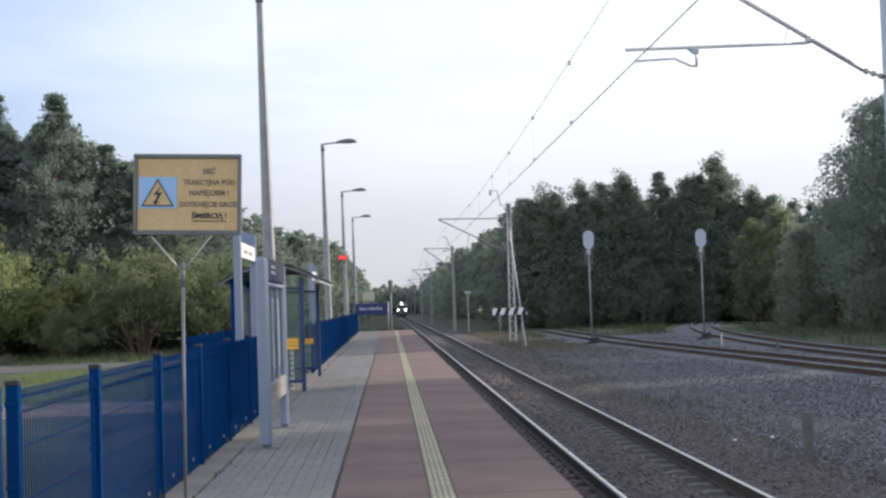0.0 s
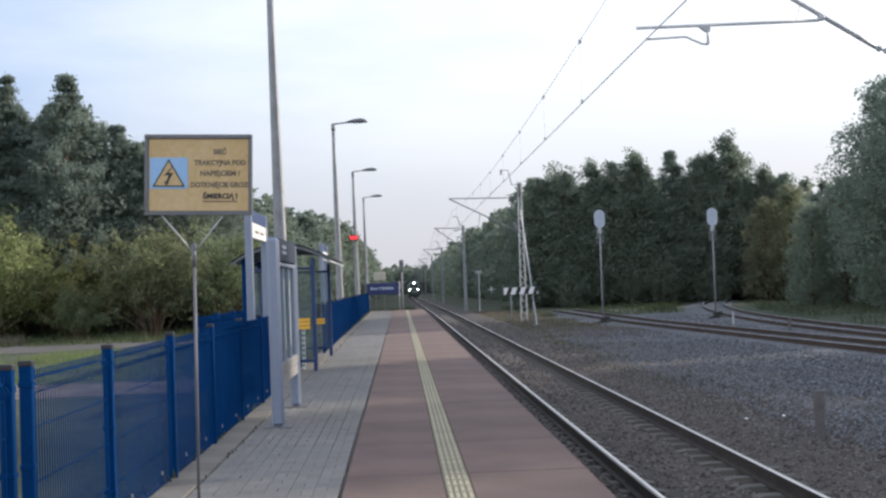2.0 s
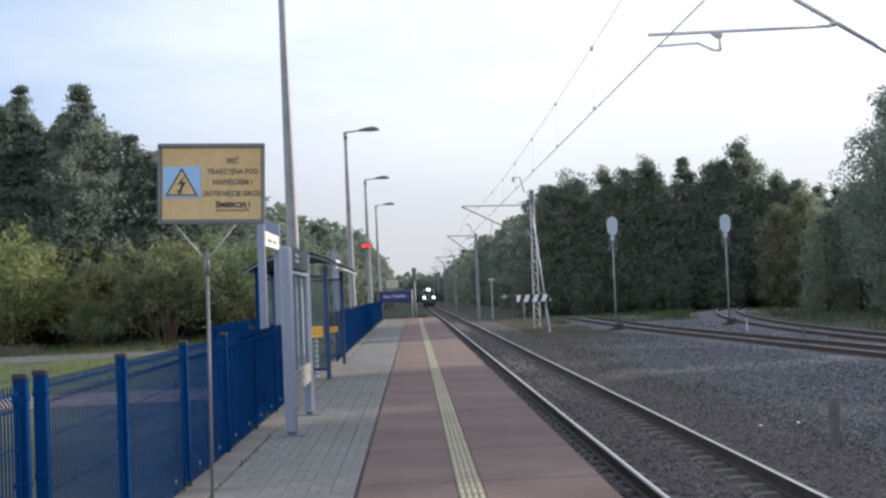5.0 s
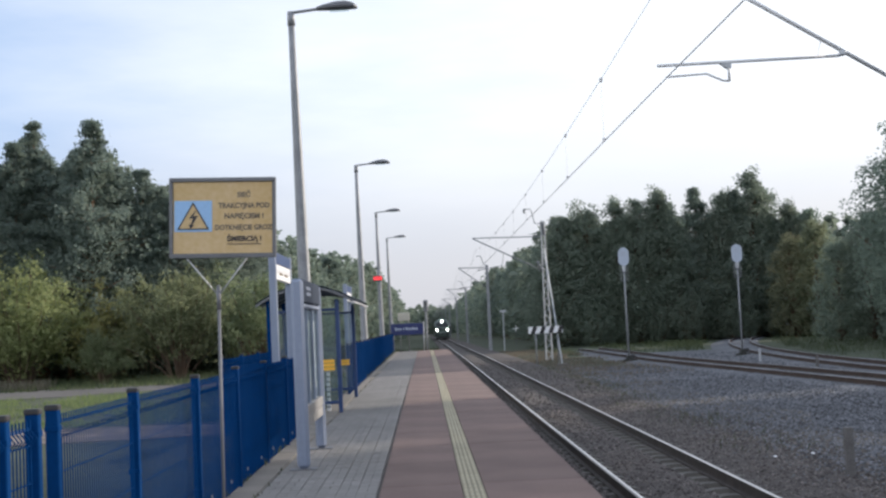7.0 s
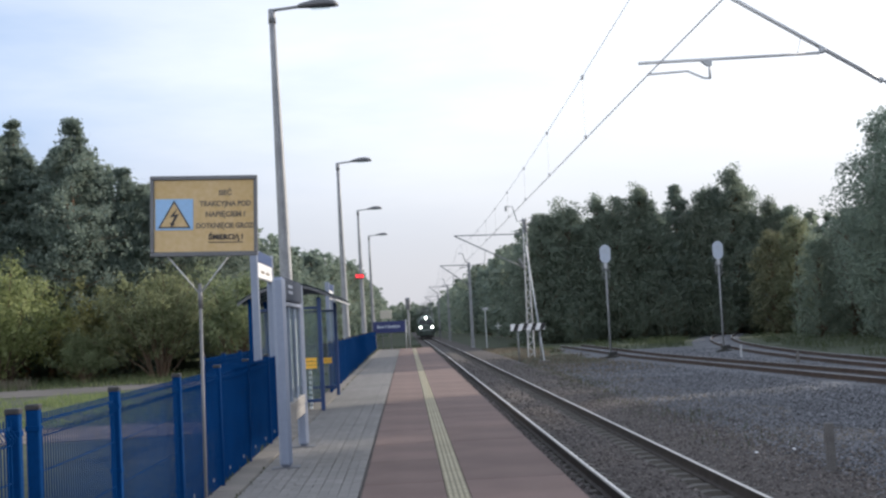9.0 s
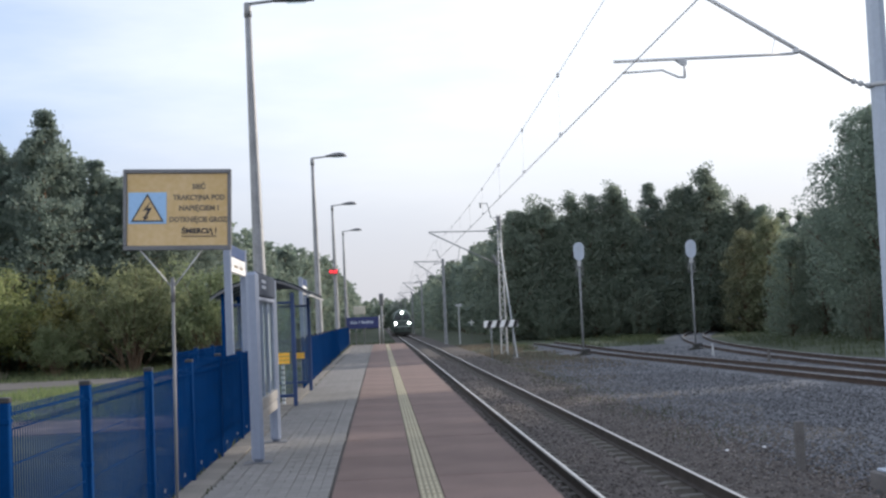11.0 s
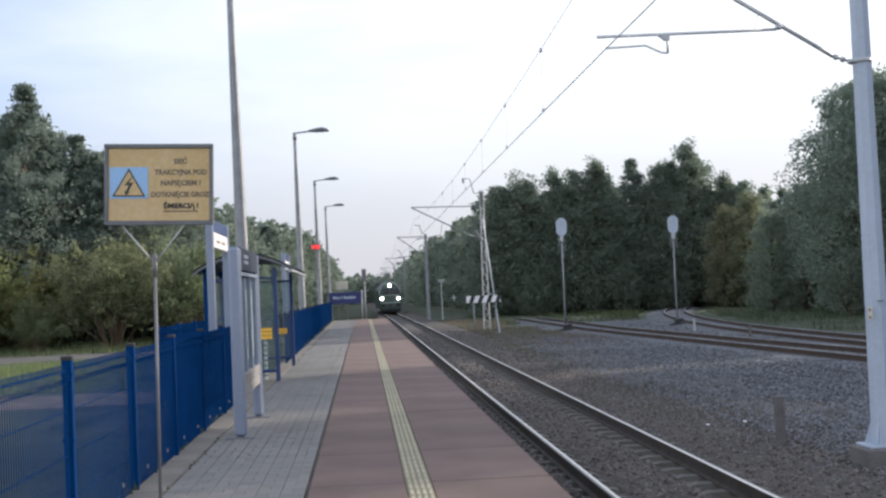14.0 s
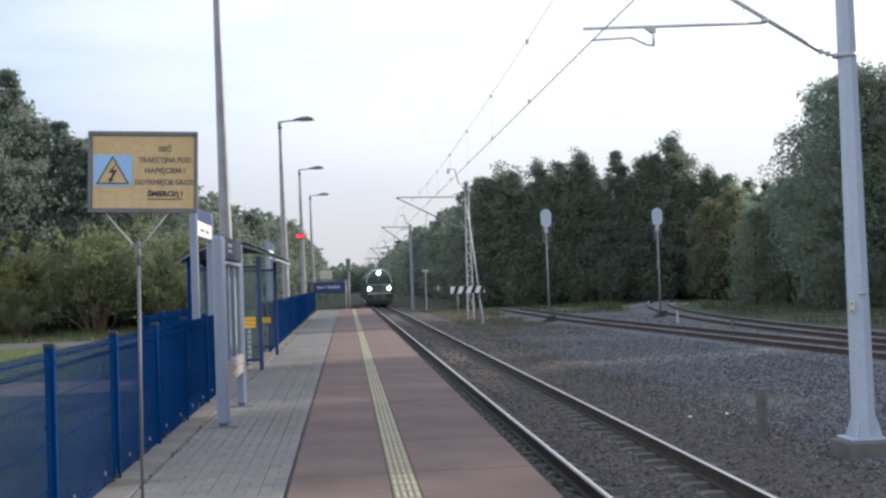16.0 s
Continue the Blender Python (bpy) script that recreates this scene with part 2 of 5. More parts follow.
M_NEEDLE = leafmat("pine_needle", (0.150, 0.198, 0.175), (0.23, 0.28, 0.232))
M_DRY = leafmat("dry_stalk", (0.13, 0.115, 0.09), (0.24, 0.215, 0.17), 0.8)
# lit copy of the grass blade: sunlight painted in as a brighter green
M_BLADE_L = leafmat("sunlit_grass_blade", (0.115, 0.160, 0.062), (0.205, 0.232, 0.110), 0.8)
M_BLADE = leafmat("grass_blade", (0.050, 0.074, 0.038), (0.098, 0.112, 0.062), 0.8)


# ---- building helpers ----
def box(bm, x0, x1, y0, y1, z0, z1, bev=0.0):
    vs = [bm.verts.new(p) for p in ((x0, y0, z0), (x1, y0, z0), (x1, y1, z0), (x0, y1, z0), (x0, y0, z1), (x1, y0, z1), (x1, y1, z1), (x0, y1, z1))]
    fs = [bm.faces.new([vs[i] for i in q]) for q in ((0, 3, 2, 1), (4, 5, 6, 7), (0, 1, 5, 4), (1, 2, 6, 5), (2, 3, 7, 6), (3, 0, 4, 7))]
    if bev:
        bmesh.ops.bevel(bm, geom=list({e for f in fs for e in f.edges}), offset=bev, segments=1, affect="EDGES", profile=0.5)
    return bm


def tube(bm, pts, r0, r1=None, n=8, closed=True):
    """A round bar through the points, its radius going from r0 to r1."""
    pts = [Vector(p) for p in pts]
    r1 = r0 if r1 is None else r1
    rings = []
    for i, p in enumerate(pts):
        d = (pts[min(i + 1, len(pts) - 1)] - pts[max(i - 1, 0)]).normalized()
        a = d.cross(Vector((0, 0, 1)) if abs(d.z) < 0.9 else Vector((0, 1, 0))).normalized()
        b = d.cross(a)
        r = r0 + (r1 - r0) * i / max(1, len(pts) - 1)
        rings.append([bm.verts.new(p + (a * math.cos(2 * math.pi * k / n) + b * math.sin(2 * math.pi * k / n)) * r) for k in range(n)])
    for u, v in zip(rings, rings[1:]):
        for k in range(n):
            f = bm.faces.new((u[k], u[(k + 1) % n], v[(k + 1) % n], v[k]))
            f.smooth = n > 5
    if closed:
        bm.faces.new(rings[0][::-1])
        bm.faces.new(rings[-1])
    return bm


def prism(bm, outline, axis, a, b):
    """An outline (pairs) drawn out along an axis from a to b."""
    def at(p, q, s):
        return {"x": (s, p, q), "y": (p, s, q), "z": (p, q, s)}[axis]
    u = [bm.verts.new(at(p, q, a)) for p, q in outline]
    v = [bm.verts.new(at(p, q, b)) for p, q in outline]
    n = len(u)
    for k in range(n):
        bm.faces.new((u[k], u[(k + 1) % n], v[(k + 1) % n], v[k]))
    bm.faces.new(u[::-1])
    bm.faces.new(v)
    return bm


def mesh_of(bm, name, material):
    bmesh.ops.recalc_face_normals(bm, faces=bm.faces)
    me = bpy.data.meshes.new(name)
    bm.to_mesh(me)
    bm.free()
    for m in (material if isinstance(material, (list, tuple)) else [material]):
        me.materials.append(m)
    return me


def part(name, bm, material, parent=None, label="", at=None):
    ob = new(name, mesh_of(bm, name, material))
    if parent:
        ob.parent = parent
    if at is not None:
        ob.matrix_basis = at
    if label:
        ob["label"] = label
    return ob


def thing(name, at, label, category, group="", kind=""):
    ob = new(name)
    ob.empty_display_size = 0.2
    ob.matrix_basis = at
    return tagged(ob, label, category, group, kind)


def B():
    return bmesh.new()


def raw(name, verts, faces, material, parent=None, smooth=False):
    me = bpy.data.meshes.new(name)
    me.from_pydata(verts, [], faces)
    me.materials.append(material)
    if smooth:
        me.polygons.foreach_set("use_smooth", [True] * len(me.polygons))
    me.update()
    ob = new(name, me)
    if parent:
        ob.parent = parent
    return ob


def drop(y):
    """The line falls gently beyond the platform."""
    return -0.0025 * min(max(0.0, y - 85.0), 420.0)


# ---- ground ----
GZ = -0.74
ys = [-400, -60, 0, 40, 85, 130, 200, 300, 505, 900, 2500]
xs = [-2500, -300, -60, -2.4, -1.9, 5.2, 5.9, 60, 300, 2500]
gv = [(x, y, GZ + drop(y) - (0.28 if -2.1 < x < 5.5 and y < 86 else 0.10 if 0.5 < x < 5.5 else 0)) for y in ys for x in xs]
gf = [(j * len(xs) + i, j * len(xs) + i + 1, (j + 1) * len(xs) + i + 1, (j + 1) * len(xs) + i) for j in range(len(ys) - 1) for i in range(len(xs) - 1)]
tagged(raw("ground", gv, gf, M_GRASS), "rough grassy ground with dry brown patches", "ground", kind="structure")


def sheet(name, x0, x1, y0, y1, z, material, label, category, wob=0.3, step=3.0):
    """A flat bed with an uneven outline, gently rolling."""
    n = max(2, int((y1 - y0) / step))
    m = 6
    v, f = [], []
    for j in range(n + 1):
        y = y0 + (y1 - y0) * j / n
        a = x0 + wob * noise.noise((y * 0.3, 1.0, 0))
        b = x1 + wob * noise.noise((y * 0.3, 7.0, 0))
        for i in range(m + 1):
            x = a + (b - a) * i / m
            v.append((x, y, z + drop(y) + 0.02 * noise.noise((x * 0.4, y * 0.4, 3.0)) * (0 < i < m)))
    for j in range(n):
        for i in range(m):
            k = j * (m + 1) + i
            f.append((k, k + 1, k + m + 2, k + m + 1))
    return tagged(raw(name, v, f, material, smooth=True), label, category, kind="structure")


sheet("gravel_yard", 6.3, 19.5, 6, 60, GZ + 0.012, M_GRAVEL, "grey gravel yard between the tracks", "gravel", 0.6)
sheet("dirt_strip", 5.3, 8.0, 3, 62, GZ + 0.035, M_DIRT, "brown gritty dirt beside the ballast", "dirt", 0.9)
sheet("gravel_bed", 11.2, 19.2, 58.5, 79, GZ + 0.03, M_GRAVEL, "grey gravel bed around the siding", "gravel", 0.6)


# ---- railway track ----
RAIL_Z = -0.55
CX = 3.226


def rail_profile():
    return [(-0.065, -0.17), (0.065, -0.17), (0.065, -0.158), (0.012, -0.145), (0.010, -0.045), (0.036, -0.032), (0.036, -0.006), (-0.036, -0.006), (-0.036, -0.032), (-0.010, -0.045), (-0.012, -0.145), (-0.065, -0.158)]


def swept(name, path, prof, material, parent, z0=RAIL_Z):
    """A profile (across, up) swept along points of the plan."""
    v, f = [], []
    n = len(prof)
    for i, (x, y) in enumerate(path):
        x2, y2 = path[min(i + 1, len(path) - 1)]
        x1, y1 = path[max(i - 1, 0)]
        d = math.hypot(x2 - x1, y2 - y1)
        nx, ny = (y2 - y1) / d, -(x2 - x1) / d
        v += [(x + nx * a, y + ny * a, z0 + drop(y) + b) for a, b in prof]
    for i in range(len(path) - 1):
        for k in range(n):
            f.append((i * n + k, i * n + (k + 1) % n, (i + 1) * n + (k + 1) % n, (i + 1) * n + k))
    f.append(tuple(range(n))[::-1])
    f.append(tuple((len(path) - 1) * n + k for k in range(n)))
    return raw(name, v, f, material, parent)


HEAD = [(-0.036, -0.0058), (0.036, -0.0058), (0.034, -0.001), (-0.034, -0.001)]


def running_band(side):
    """The strip along the inner edge of the head that the wheels keep bright."""
    a, b = (-0.006, 0.033) if side < 0 else (-0.033, 0.006)
    return [(a, -0.0009), (b, -0.0009), (b, 0.0), (a, 0.0)]


STRAIGHT = [-4, 0, 40, 85, 130, 200, 300, 400, 505]
track = thing("railway_track", pose(0, 0, 0), "straight railway track with shiny rails on dirty ballast", "track", kind="structure")
bed = [(-2.0, -0.5), (-1.62, -0.150), (-1.3, -0.155), (-0.95, -0.160), (-0.8, -0.235), (-0.56, -0.245), (-0.30, -0.160), (0.30, -0.160), (0.56, -0.245), (0.8, -0.24), (1.3, -0.16), (1.75, -0.13), (2.35, -0.135), (2.75, -0.17), (3.1, -0.26), (3.1, -0.5)]
swept("ballast_bed", [(CX, y) for y in STRAIGHT], bed, M_BALLAST, track)
for side in (-0.7525, 0.7525):
    r = swept("rail", [(CX + side, y) for y in STRAIGHT], rail_profile(), M_RAIL_SIDE, track)
    swept("rail_head", [(CX + side, y) for y in STRAIGHT], HEAD, M_RAIL_WORN, r)["label"] = "dull worn steel head"
    swept("running_band", [(CX + side, y) for y in STRAIGHT], running_band(side), M_RAIL_TOP, r)["label"] = "polished running surface"


def sleeper_mesh(name, material):
    bm = B()
    outline = [(-1.25, -0.19), (-1.25, 0.0), (-0.5, 0.0), (-0.35, -0.03), (0.35, -0.03), (0.5, 0.0), (1.25, 0.0), (1.25, -0.19)]
    prism(bm, outline, "y", -0.125, 0.125)
    for v in bm.verts:
        if v.co.z > -0.1:
            v.co.y *= 0.78
    return mesh_of(bm, name, material)


me_sl = sleeper_mesh("sleeper", M_SLEEPER)
for i in range(-13, 190):
    ob = new("sleeper", me_sl)
    ob.parent = track
    y = 4.0 + 0.6 * i
    ob.matrix_basis = pose(CX, y, RAIL_Z - 0.172 + drop(y), 0, 0, random.uniform(-0.4, 0.4))


def siding_path(x0):
    """Straight beside the main line, then a right-hand curve into the woods."""
    p = [(x0, y) for y in range(8, 39, 6)]
    r = 220 - (x0 - 16.5)
    for k in range(1, 23):
        a = 0.03 * k
        p.append((x0 + r * (1 - math.cos(a)), 38 + r * math.sin(a)))
    return p


def near_siding(x0):
    return [(x0 - 0.055 * (min(y, 62) - 40), y) for y in range(8, 96, 6)]


for nm, fn, x in (("siding_track", near_siding, 13.25), ("siding_track", siding_path, 16.5)):
    s = thing(nm, pose(0, 0, 0), "rusty siding track half sunk in gravel", "track", kind="structure")
    swept("siding_bed", fn(x), [(-3.0, -0.32), (-1.9, -0.20), (-1.2, -0.16), (1.2, -0.16), (1.5, -0.3)], M_GRAVEL, s, RAIL_Z + 0.03)
    for side in (-0.7525, 0.7525):
        rr = swept("rail", fn(x + side), rail_profile(), M_RAIL_RUST, s, RAIL_Z + 0.03)
        swept("rail_head", fn(x + side), HEAD, M_GALV_D, rr, RAIL_Z + 0.03)
    path = fn(x)
    for (xa, ya), (xb, yb) in zip(path, path[1:]):
        d = math.hypot(xb - xa, yb - ya)
        for k in range(int(d / 0.65)):
            if ya < 68:
                u = (k + 0.5) / int(d / 0.65)
                ob = new("sleeper", me_sl)
                ob.parent = s
                ob.matrix_basis = pose(xa + (xb - xa) * u, ya + (yb - ya) * u, RAIL_Z - 0.140, 0, 0, -math.degrees(math.atan2(xb - xa, yb - ya)))


def stones(name, areas, material, label, seed):
    """Loose angular stones, each a small squashed eight-sided lump."""
    rng = np.random.default_rng(seed)
    base = np.array([(1, 0, 0), (-1, 0, 0), (0, 1, 0), (0, -1, 0), (0, 0, 1), (0, 0, -1)], float)
    tri = np.array([(0, 2, 4), (2, 1, 4), (1, 3, 4), (3, 0, 4), (2, 0, 5), (1, 2, 5), (3, 1, 5), (0, 3, 5)])
    V, Fc, off = [], [], 0
    for x0, x1, y0, y1, zf, count, s0, s1 in areas:
        # thinner with distance
        u = rng.random(count)
        y = y0 + (y1 - y0) * u ** 1.5
        x = rng.uniform(x0, x1, count)
        z = np.array([zf(a, b) for a, b in zip(x, y)])
        s = rng.uniform(s0, s1, count)
        v = base[None] * rng.uniform(0.55, 1.2, (count, 6, 1)) * s[:, None, None] * np.array([1, 1, 0.75])
        a = rng.uniform(0, 6.28, count)
        c, d = np.cos(a)[:, None], np.sin(a)[:, None]
        vx, vy = v[..., 0] * c - v[..., 1] * d, v[..., 0] * d + v[..., 1] * c
        vz = v[..., 2] + 0.35 * v[..., 0]
        P = np.stack([vx + x[:, None], vy + y[:, None], vz + z[:, None] + s[:, None] * 0.15], -1).reshape(-1, 3)
        V.append(P)
        Fc.append((tri[None] + (np.arange(count) * 6)[:, None, None]).reshape(-1, 3) + off)
        off += count * 6
    me = bpy.data.meshes.new(name)
    v, f = np.concatenate(V), np.concatenate(Fc)
    me.vertices.add(len(v))
    me.vertices.foreach_set("co", v.ravel())
    me.loops.add(len(f) * 3)
    me.loops.foreach_set("vertex_index", f.ravel())
    me.polygons.add(len(f))
    me.polygons.foreach_set("loop_start", np.arange(len(f)) * 3)
    me.polygons.foreach_set("loop_total", np.full(len(f), 3))
    me.update(calc_edges=True)
    me.materials.append(material)
    return tagged(new(name, me), label, "stones", kind="stuff")


def bedz(x, y):
    """Height of the ballast's top."""
    prof = ((-1.62, -0.150), (-1.3, -0.155), (-0.95, -0.160), (-0.8, -0.235), (-0.56, -0.245), (-0.30, -0.160), (0.30, -0.160), (0.56, -0.245), (0.8, -0.24), (1.3, -0.16), (1.75, -0.13), (2.35, -0.135), (2.75, -0.155), (3.6, -0.155))
    return RAIL_Z + float(np.interp(x - CX, [p[0] for p in prof], [p[1] for p in prof]))


def yard(x, y):
    return GZ + 0.03


stones("ballast_stones", [(CX - 1.5, CX + 3.5, -4, 7, bedz, 5000, 0.016, 0.042), (CX - 1.5, CX + 1.2, 6, 34, bedz, 13000, 0.016, 0.042), (CX + 1.0, CX + 3.5, 7, 40, bedz, 15000, 0.014, 0.036), (CX - 1.5, CX + 2.4, 30, 75, bedz, 5000, 0.03, 0.055)], M_STONE, "brown-grey angular ballast stones round the sleepers", 3)
stones("gravel_stones", [(6.0, 12.4, 12, 46, yard, 26000, 0.018, 0.05), (11.5, 19, 30, 72, yard, 5000, 0.04, 0.08), (6.2, 12.4, 44, 60, yard, 5000, 0.035, 0.06), (4.9, 8, 8, 40, lambda x, y: GZ + 0.045, 9000, 0.012, 0.034)], M_STONE2, "loose pale grey gravel", 4)

# ---- platform ----
PL_END = 84.0
platform = thing("platform", pose(0, 0, 0), "long station platform with red slabs and grey pavers", "platform", kind="structure")
bm = B()
box(bm, -2.16, 1.46, -6.2, PL_END, -0.95, -0.03)
part("platform_core", bm, M_JOINT, platform, "dark concrete platform body")
bm = B()
box(bm, 1.462, 1.50, -6.2, PL_END, -0.95, -0.12)
part("platform_wall", bm, M_CONC_D, platform, "dark weathered concrete platform wall")
bm = B()
box(bm, -2.16, 1.5, PL_END + 0.002, PL_END + 0.2, -0.95, -0.002)
part("end_wall", bm, M_CONC_D, platform)


def slab_mesh(name, sx, sy, sz, bev, material):
    bm = B()
    x, y = sx / 2, sy / 2
    lo = [bm.verts.new(p) for p in ((-x, -y, -sz), (x, -y, -sz), (x, y, -sz), (-x, y, -sz))]
    mid = [bm.verts.new((p.co.x, p.co.y, -bev)) for p in lo]
    top = [bm.verts.new((math.copysign(x - bev, p.co.x), math.copysign(y - bev, p.co.y), 0)) for p in lo]
    for a, b in ((lo, mid), (mid, top)):
        for k in range(4):
            bm.faces.new((a[k], a[(k + 1) % 4], b[(k + 1) % 4], b[k]))
    bm.faces.new(top)
    return mesh_of(bm, name, material)


def lay(me, name, x, y, parent, tilt=0.15, z=0.0):
    ob = new(name, me)
    ob.parent = parent
    ob.matrix_basis = pose(x, y, z + random.uniform(-0.0015, 0.0015), random.uniform(-tilt, tilt) * 0.3, random.uniform(-tilt, tilt), 0)
    return ob


SL = 2.1
me_l = slab_mesh("slab", 0.806, SL - 0.012, 0.08, 0.006, M_RED)
me_r = slab_mesh("slab", 1.016, SL - 0.012, 0.10, 0.006, M_RED)
for k in range(-2, 41):
    y = -2.0 + SL * (k + 0.5)
    if y + SL / 2 <= PL_END + 0.2:
        lay(me_l, "slab", -0.108, y, platform, 0.05)
        lay(me_r, "slab", 1.024, y, platform, 0.05)
bm = B()
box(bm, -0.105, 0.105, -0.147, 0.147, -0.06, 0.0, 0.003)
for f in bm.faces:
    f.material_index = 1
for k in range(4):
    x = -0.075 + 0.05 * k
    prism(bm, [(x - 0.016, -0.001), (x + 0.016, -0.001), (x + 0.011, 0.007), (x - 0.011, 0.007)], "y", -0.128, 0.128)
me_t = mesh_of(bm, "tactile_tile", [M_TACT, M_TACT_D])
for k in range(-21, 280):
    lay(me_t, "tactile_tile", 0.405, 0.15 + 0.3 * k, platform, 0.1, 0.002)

# pavers in pairs, turned block by block; the stretch in front singly, the rest joined
PX0 = -1.742
me_p = slab_mesh("paver", 0.197, 0.097, 0.06, 0.003, M_PAVER)
me_h = slab_mesh("paver", 0.097, 0.197, 0.06, 0.003, M_PAVER)


def paver_block(i, j):
    """Two pavers side by side in a 0.2 m square, along or across."""
    x, y = PX0 + 0.2 * (i + 0.5), 8.0 + 0.2 * (j + 0.5)
    if (i + j) % 2:
        return [(x - 0.05, y, True), (x + 0.05, y, True)]
    return [(x, y - 0.05, False), (x, y + 0.05, False)]


for j in range(24):
    for i in range(6):
        for x, y, h in paver_block(i, j):
            lay(me_h if h else me_p, "paver", x, y, platform, 0.5)
rng = np.random.default_rng(8)
V, Fq = [], []
for j in list(range(-71, 0)) + list(range(24, 379)):
    for i in range(6):
        for x, y, h in paver_block(i, j):
            sx, sy, z = (0.0485, 0.0985, rng.uniform(-0.002, 0.002)) if h else (0.0985, 0.0485, rng.uniform(-0.002, 0.002))
            b = len(V)
            V += [(x - sx, y - sy, z - 0.03), (x + sx, y - sy, z - 0.03), (x + sx, y + sy, z - 0.03), (x - sx, y + sy, z - 0.03)]
            V += [(x - sx + 0.003, y - sy + 0.003, z), (x + sx - 0.003, y - sy + 0.003, z), (x + sx - 0.003, y + sy - 0.003, z), (x - sx + 0.003, y + sy - 0.003, z)]
            Fq += [(b + 4, b + 5, b + 6, b + 7)] + [(b + k, b + (k + 1) % 4, b + 4 + (k + 1) % 4, b + 4 + k) for k in range(4)]
tagged(raw("paver_field", V, Fq, M_PAVER, platform), kind="stuff")
me_k = slab_mesh("kerb", 0.34, 0.99, 0.12, 0.012, M_CONC)
for k in range(-2, 88):
    lay(me_k, "kerb", -1.925, -3.7 + k, platform, 0.2, 0.008)

# ---- blue mesh fence ----
FX = -2.03


def mesh_panel(length, height, bends, pitch, r):
    """Welded wire panel along +y: upright wires folded at the stiffening ribs, paired cross wires."""
    zs = [(0.012, 0.0)]
    for zb in bends:
        zs += [(zb - 0.04, 0.0), (zb, 0.03 if zb > 1 else 0.014), (zb + 0.04, 0.0)]
    zs.append((height, 0.0))
    V, Fq = [], []
    n = int(length / pitch)
    for i in range(n + 1):
        y = i * length / n
        b = len(V)
        for z, o in zs:
            V += [(o - r, y - r, z), (o + r, y - r, z), (o + r, y + r, z), (o - r, y + r, z)]
        for s in range(len(zs) - 1):
            for k in range(4):
                a = b + s * 4
                Fq.append((a + k, a + (k + 1) % 4, a + 4 + (k + 1) % 4, a + 4 + k))
    cross = [0.03, 0.3, 0.6, 0.9, height - 0.04]
    for zb in bends:
        cross += [zb - 0.04, zb + 0.04]
    for z in cross:
        b = len(V)
        for y in (0, length):
            V += [(-r * 2.5, y, z - r), (-r * 0.5, y, z - r), (-r * 0.5, y, z + r), (-r * 2.5, y, z + r)]
        for k in range(4):
            Fq.append((b + k, b + (k + 1) % 4, b + 4 + (k + 1) % 4, b + 4 + k))
    me = bpy.data.meshes.new("mesh_panel")
    me.from_pydata(V, [], Fq)
    me.materials.append(M_BLUE)
    return me


PANELS = {}


def fence_run(x0, y0, x1, y1, parent, near=True, posts=(True, True)):
    """Posts with caps and mesh panels from one plan point to another."""
    d = math.hypot(x1 - x0, y1 - y0)
    n = max(1, round(d / 2.34))
    step = d / n
    ang = -math.degrees(math.atan2(x1 - x0, y1 - y0))
    key = (round(step, 3), near)
    if key not in PANELS:
        PANELS[key] = mesh_panel(step, 1.22, (1.13,), 0.05 if near else 0.08, 0.0033 if near else 0.0055)
    for i in range(n + 1):
        x, y = x0 + (x1 - x0) * i / n, y0 + (y1 - y0) * i / n
        if (i > 0 or posts[0]) and (i < n or posts[1]):
            po = new("post", ME_POST)
            po.parent = parent
            po.matrix_basis = pose(x, y, 0, 0, 0, ang)
            c = new("cap", ME_CAP)
            c.parent = po
            for k in range(3):
                cl = new("clamp", ME_CLAMP)
                cl.parent = po
                cl.matrix_basis = pose(0, 0, 0.25 + 0.44 * k)
        if i < n:
            w = new("mesh_panel", PANELS[key])
            w.parent = parent
            w.matrix_basis = pose(x, y, 0.0, 0, 0, ang)


bm = B()
box(bm, -0.035, 0.035, -0.03, 0.03, 0.0, 1.25, 0.006)
ME_POST = mesh_of(bm, "post", M_BLUE)
bm = B()
box(bm, -0.039, 0.039, -0.034, 0.034, 1.243, 1.275, 0.006)
ME_CAP = mesh_of(bm, "cap", M_BLACK)
bm = B()
box(bm, -0.039, 0.039, -0.034, 0.034, 0, 0.03, 0.003)
ME_CLAMP = mesh_of(bm, "clamp", M_BLUE)
f1 = thing("fence", pose(0, 0, 0), "bright blue welded mesh fence with capped posts", "fence", "platform fence")
fence_run(FX, 6.80, FX, 8.66, f1)
fence_run(FX, 8.66, FX, 20.24, f1, posts=(False, True))
fence_run(FX, 20.24, -3.3, 20.24, f1, posts=(False, True))
fence_run(-3.3, 20.24, -3.3, 31.2, f1, posts=(False, True))
bm = B()
box(bm, -0.006, 0.008, -0.005, 0.005, -0.018, 0.018, 0.002)
ME_CLIP = mesh_of(bm, "clip", M_GALV_D)
for k in range(11):
    cp = new("clip", ME_CLIP)
    cp.parent = f1
    cp.matrix_basis = pose(FX + 0.022, 8.05 + 1.15 * k, 0.14)
f2 = thing("fence", pose(0, 0, 0), "bright blue welded mesh fence beside the grass", "fence", "platform fence")
fence_run(FX, 5.97, FX, 6.46, f2)
fence_run(FX, 1.2, FX, 5.97, f2, posts=(True, False))
f3 = thing("fence", pose(0, 0, 0), "blue mesh fence running to the platform end", "fence", "platform fence")
fence_run(-3.3, 31.2, -1.95, 31.2, f3, posts=(False, True))
fence_run(-1.95, 31.2, -2.1, 83.0, f3, near=False, posts=(False, True))


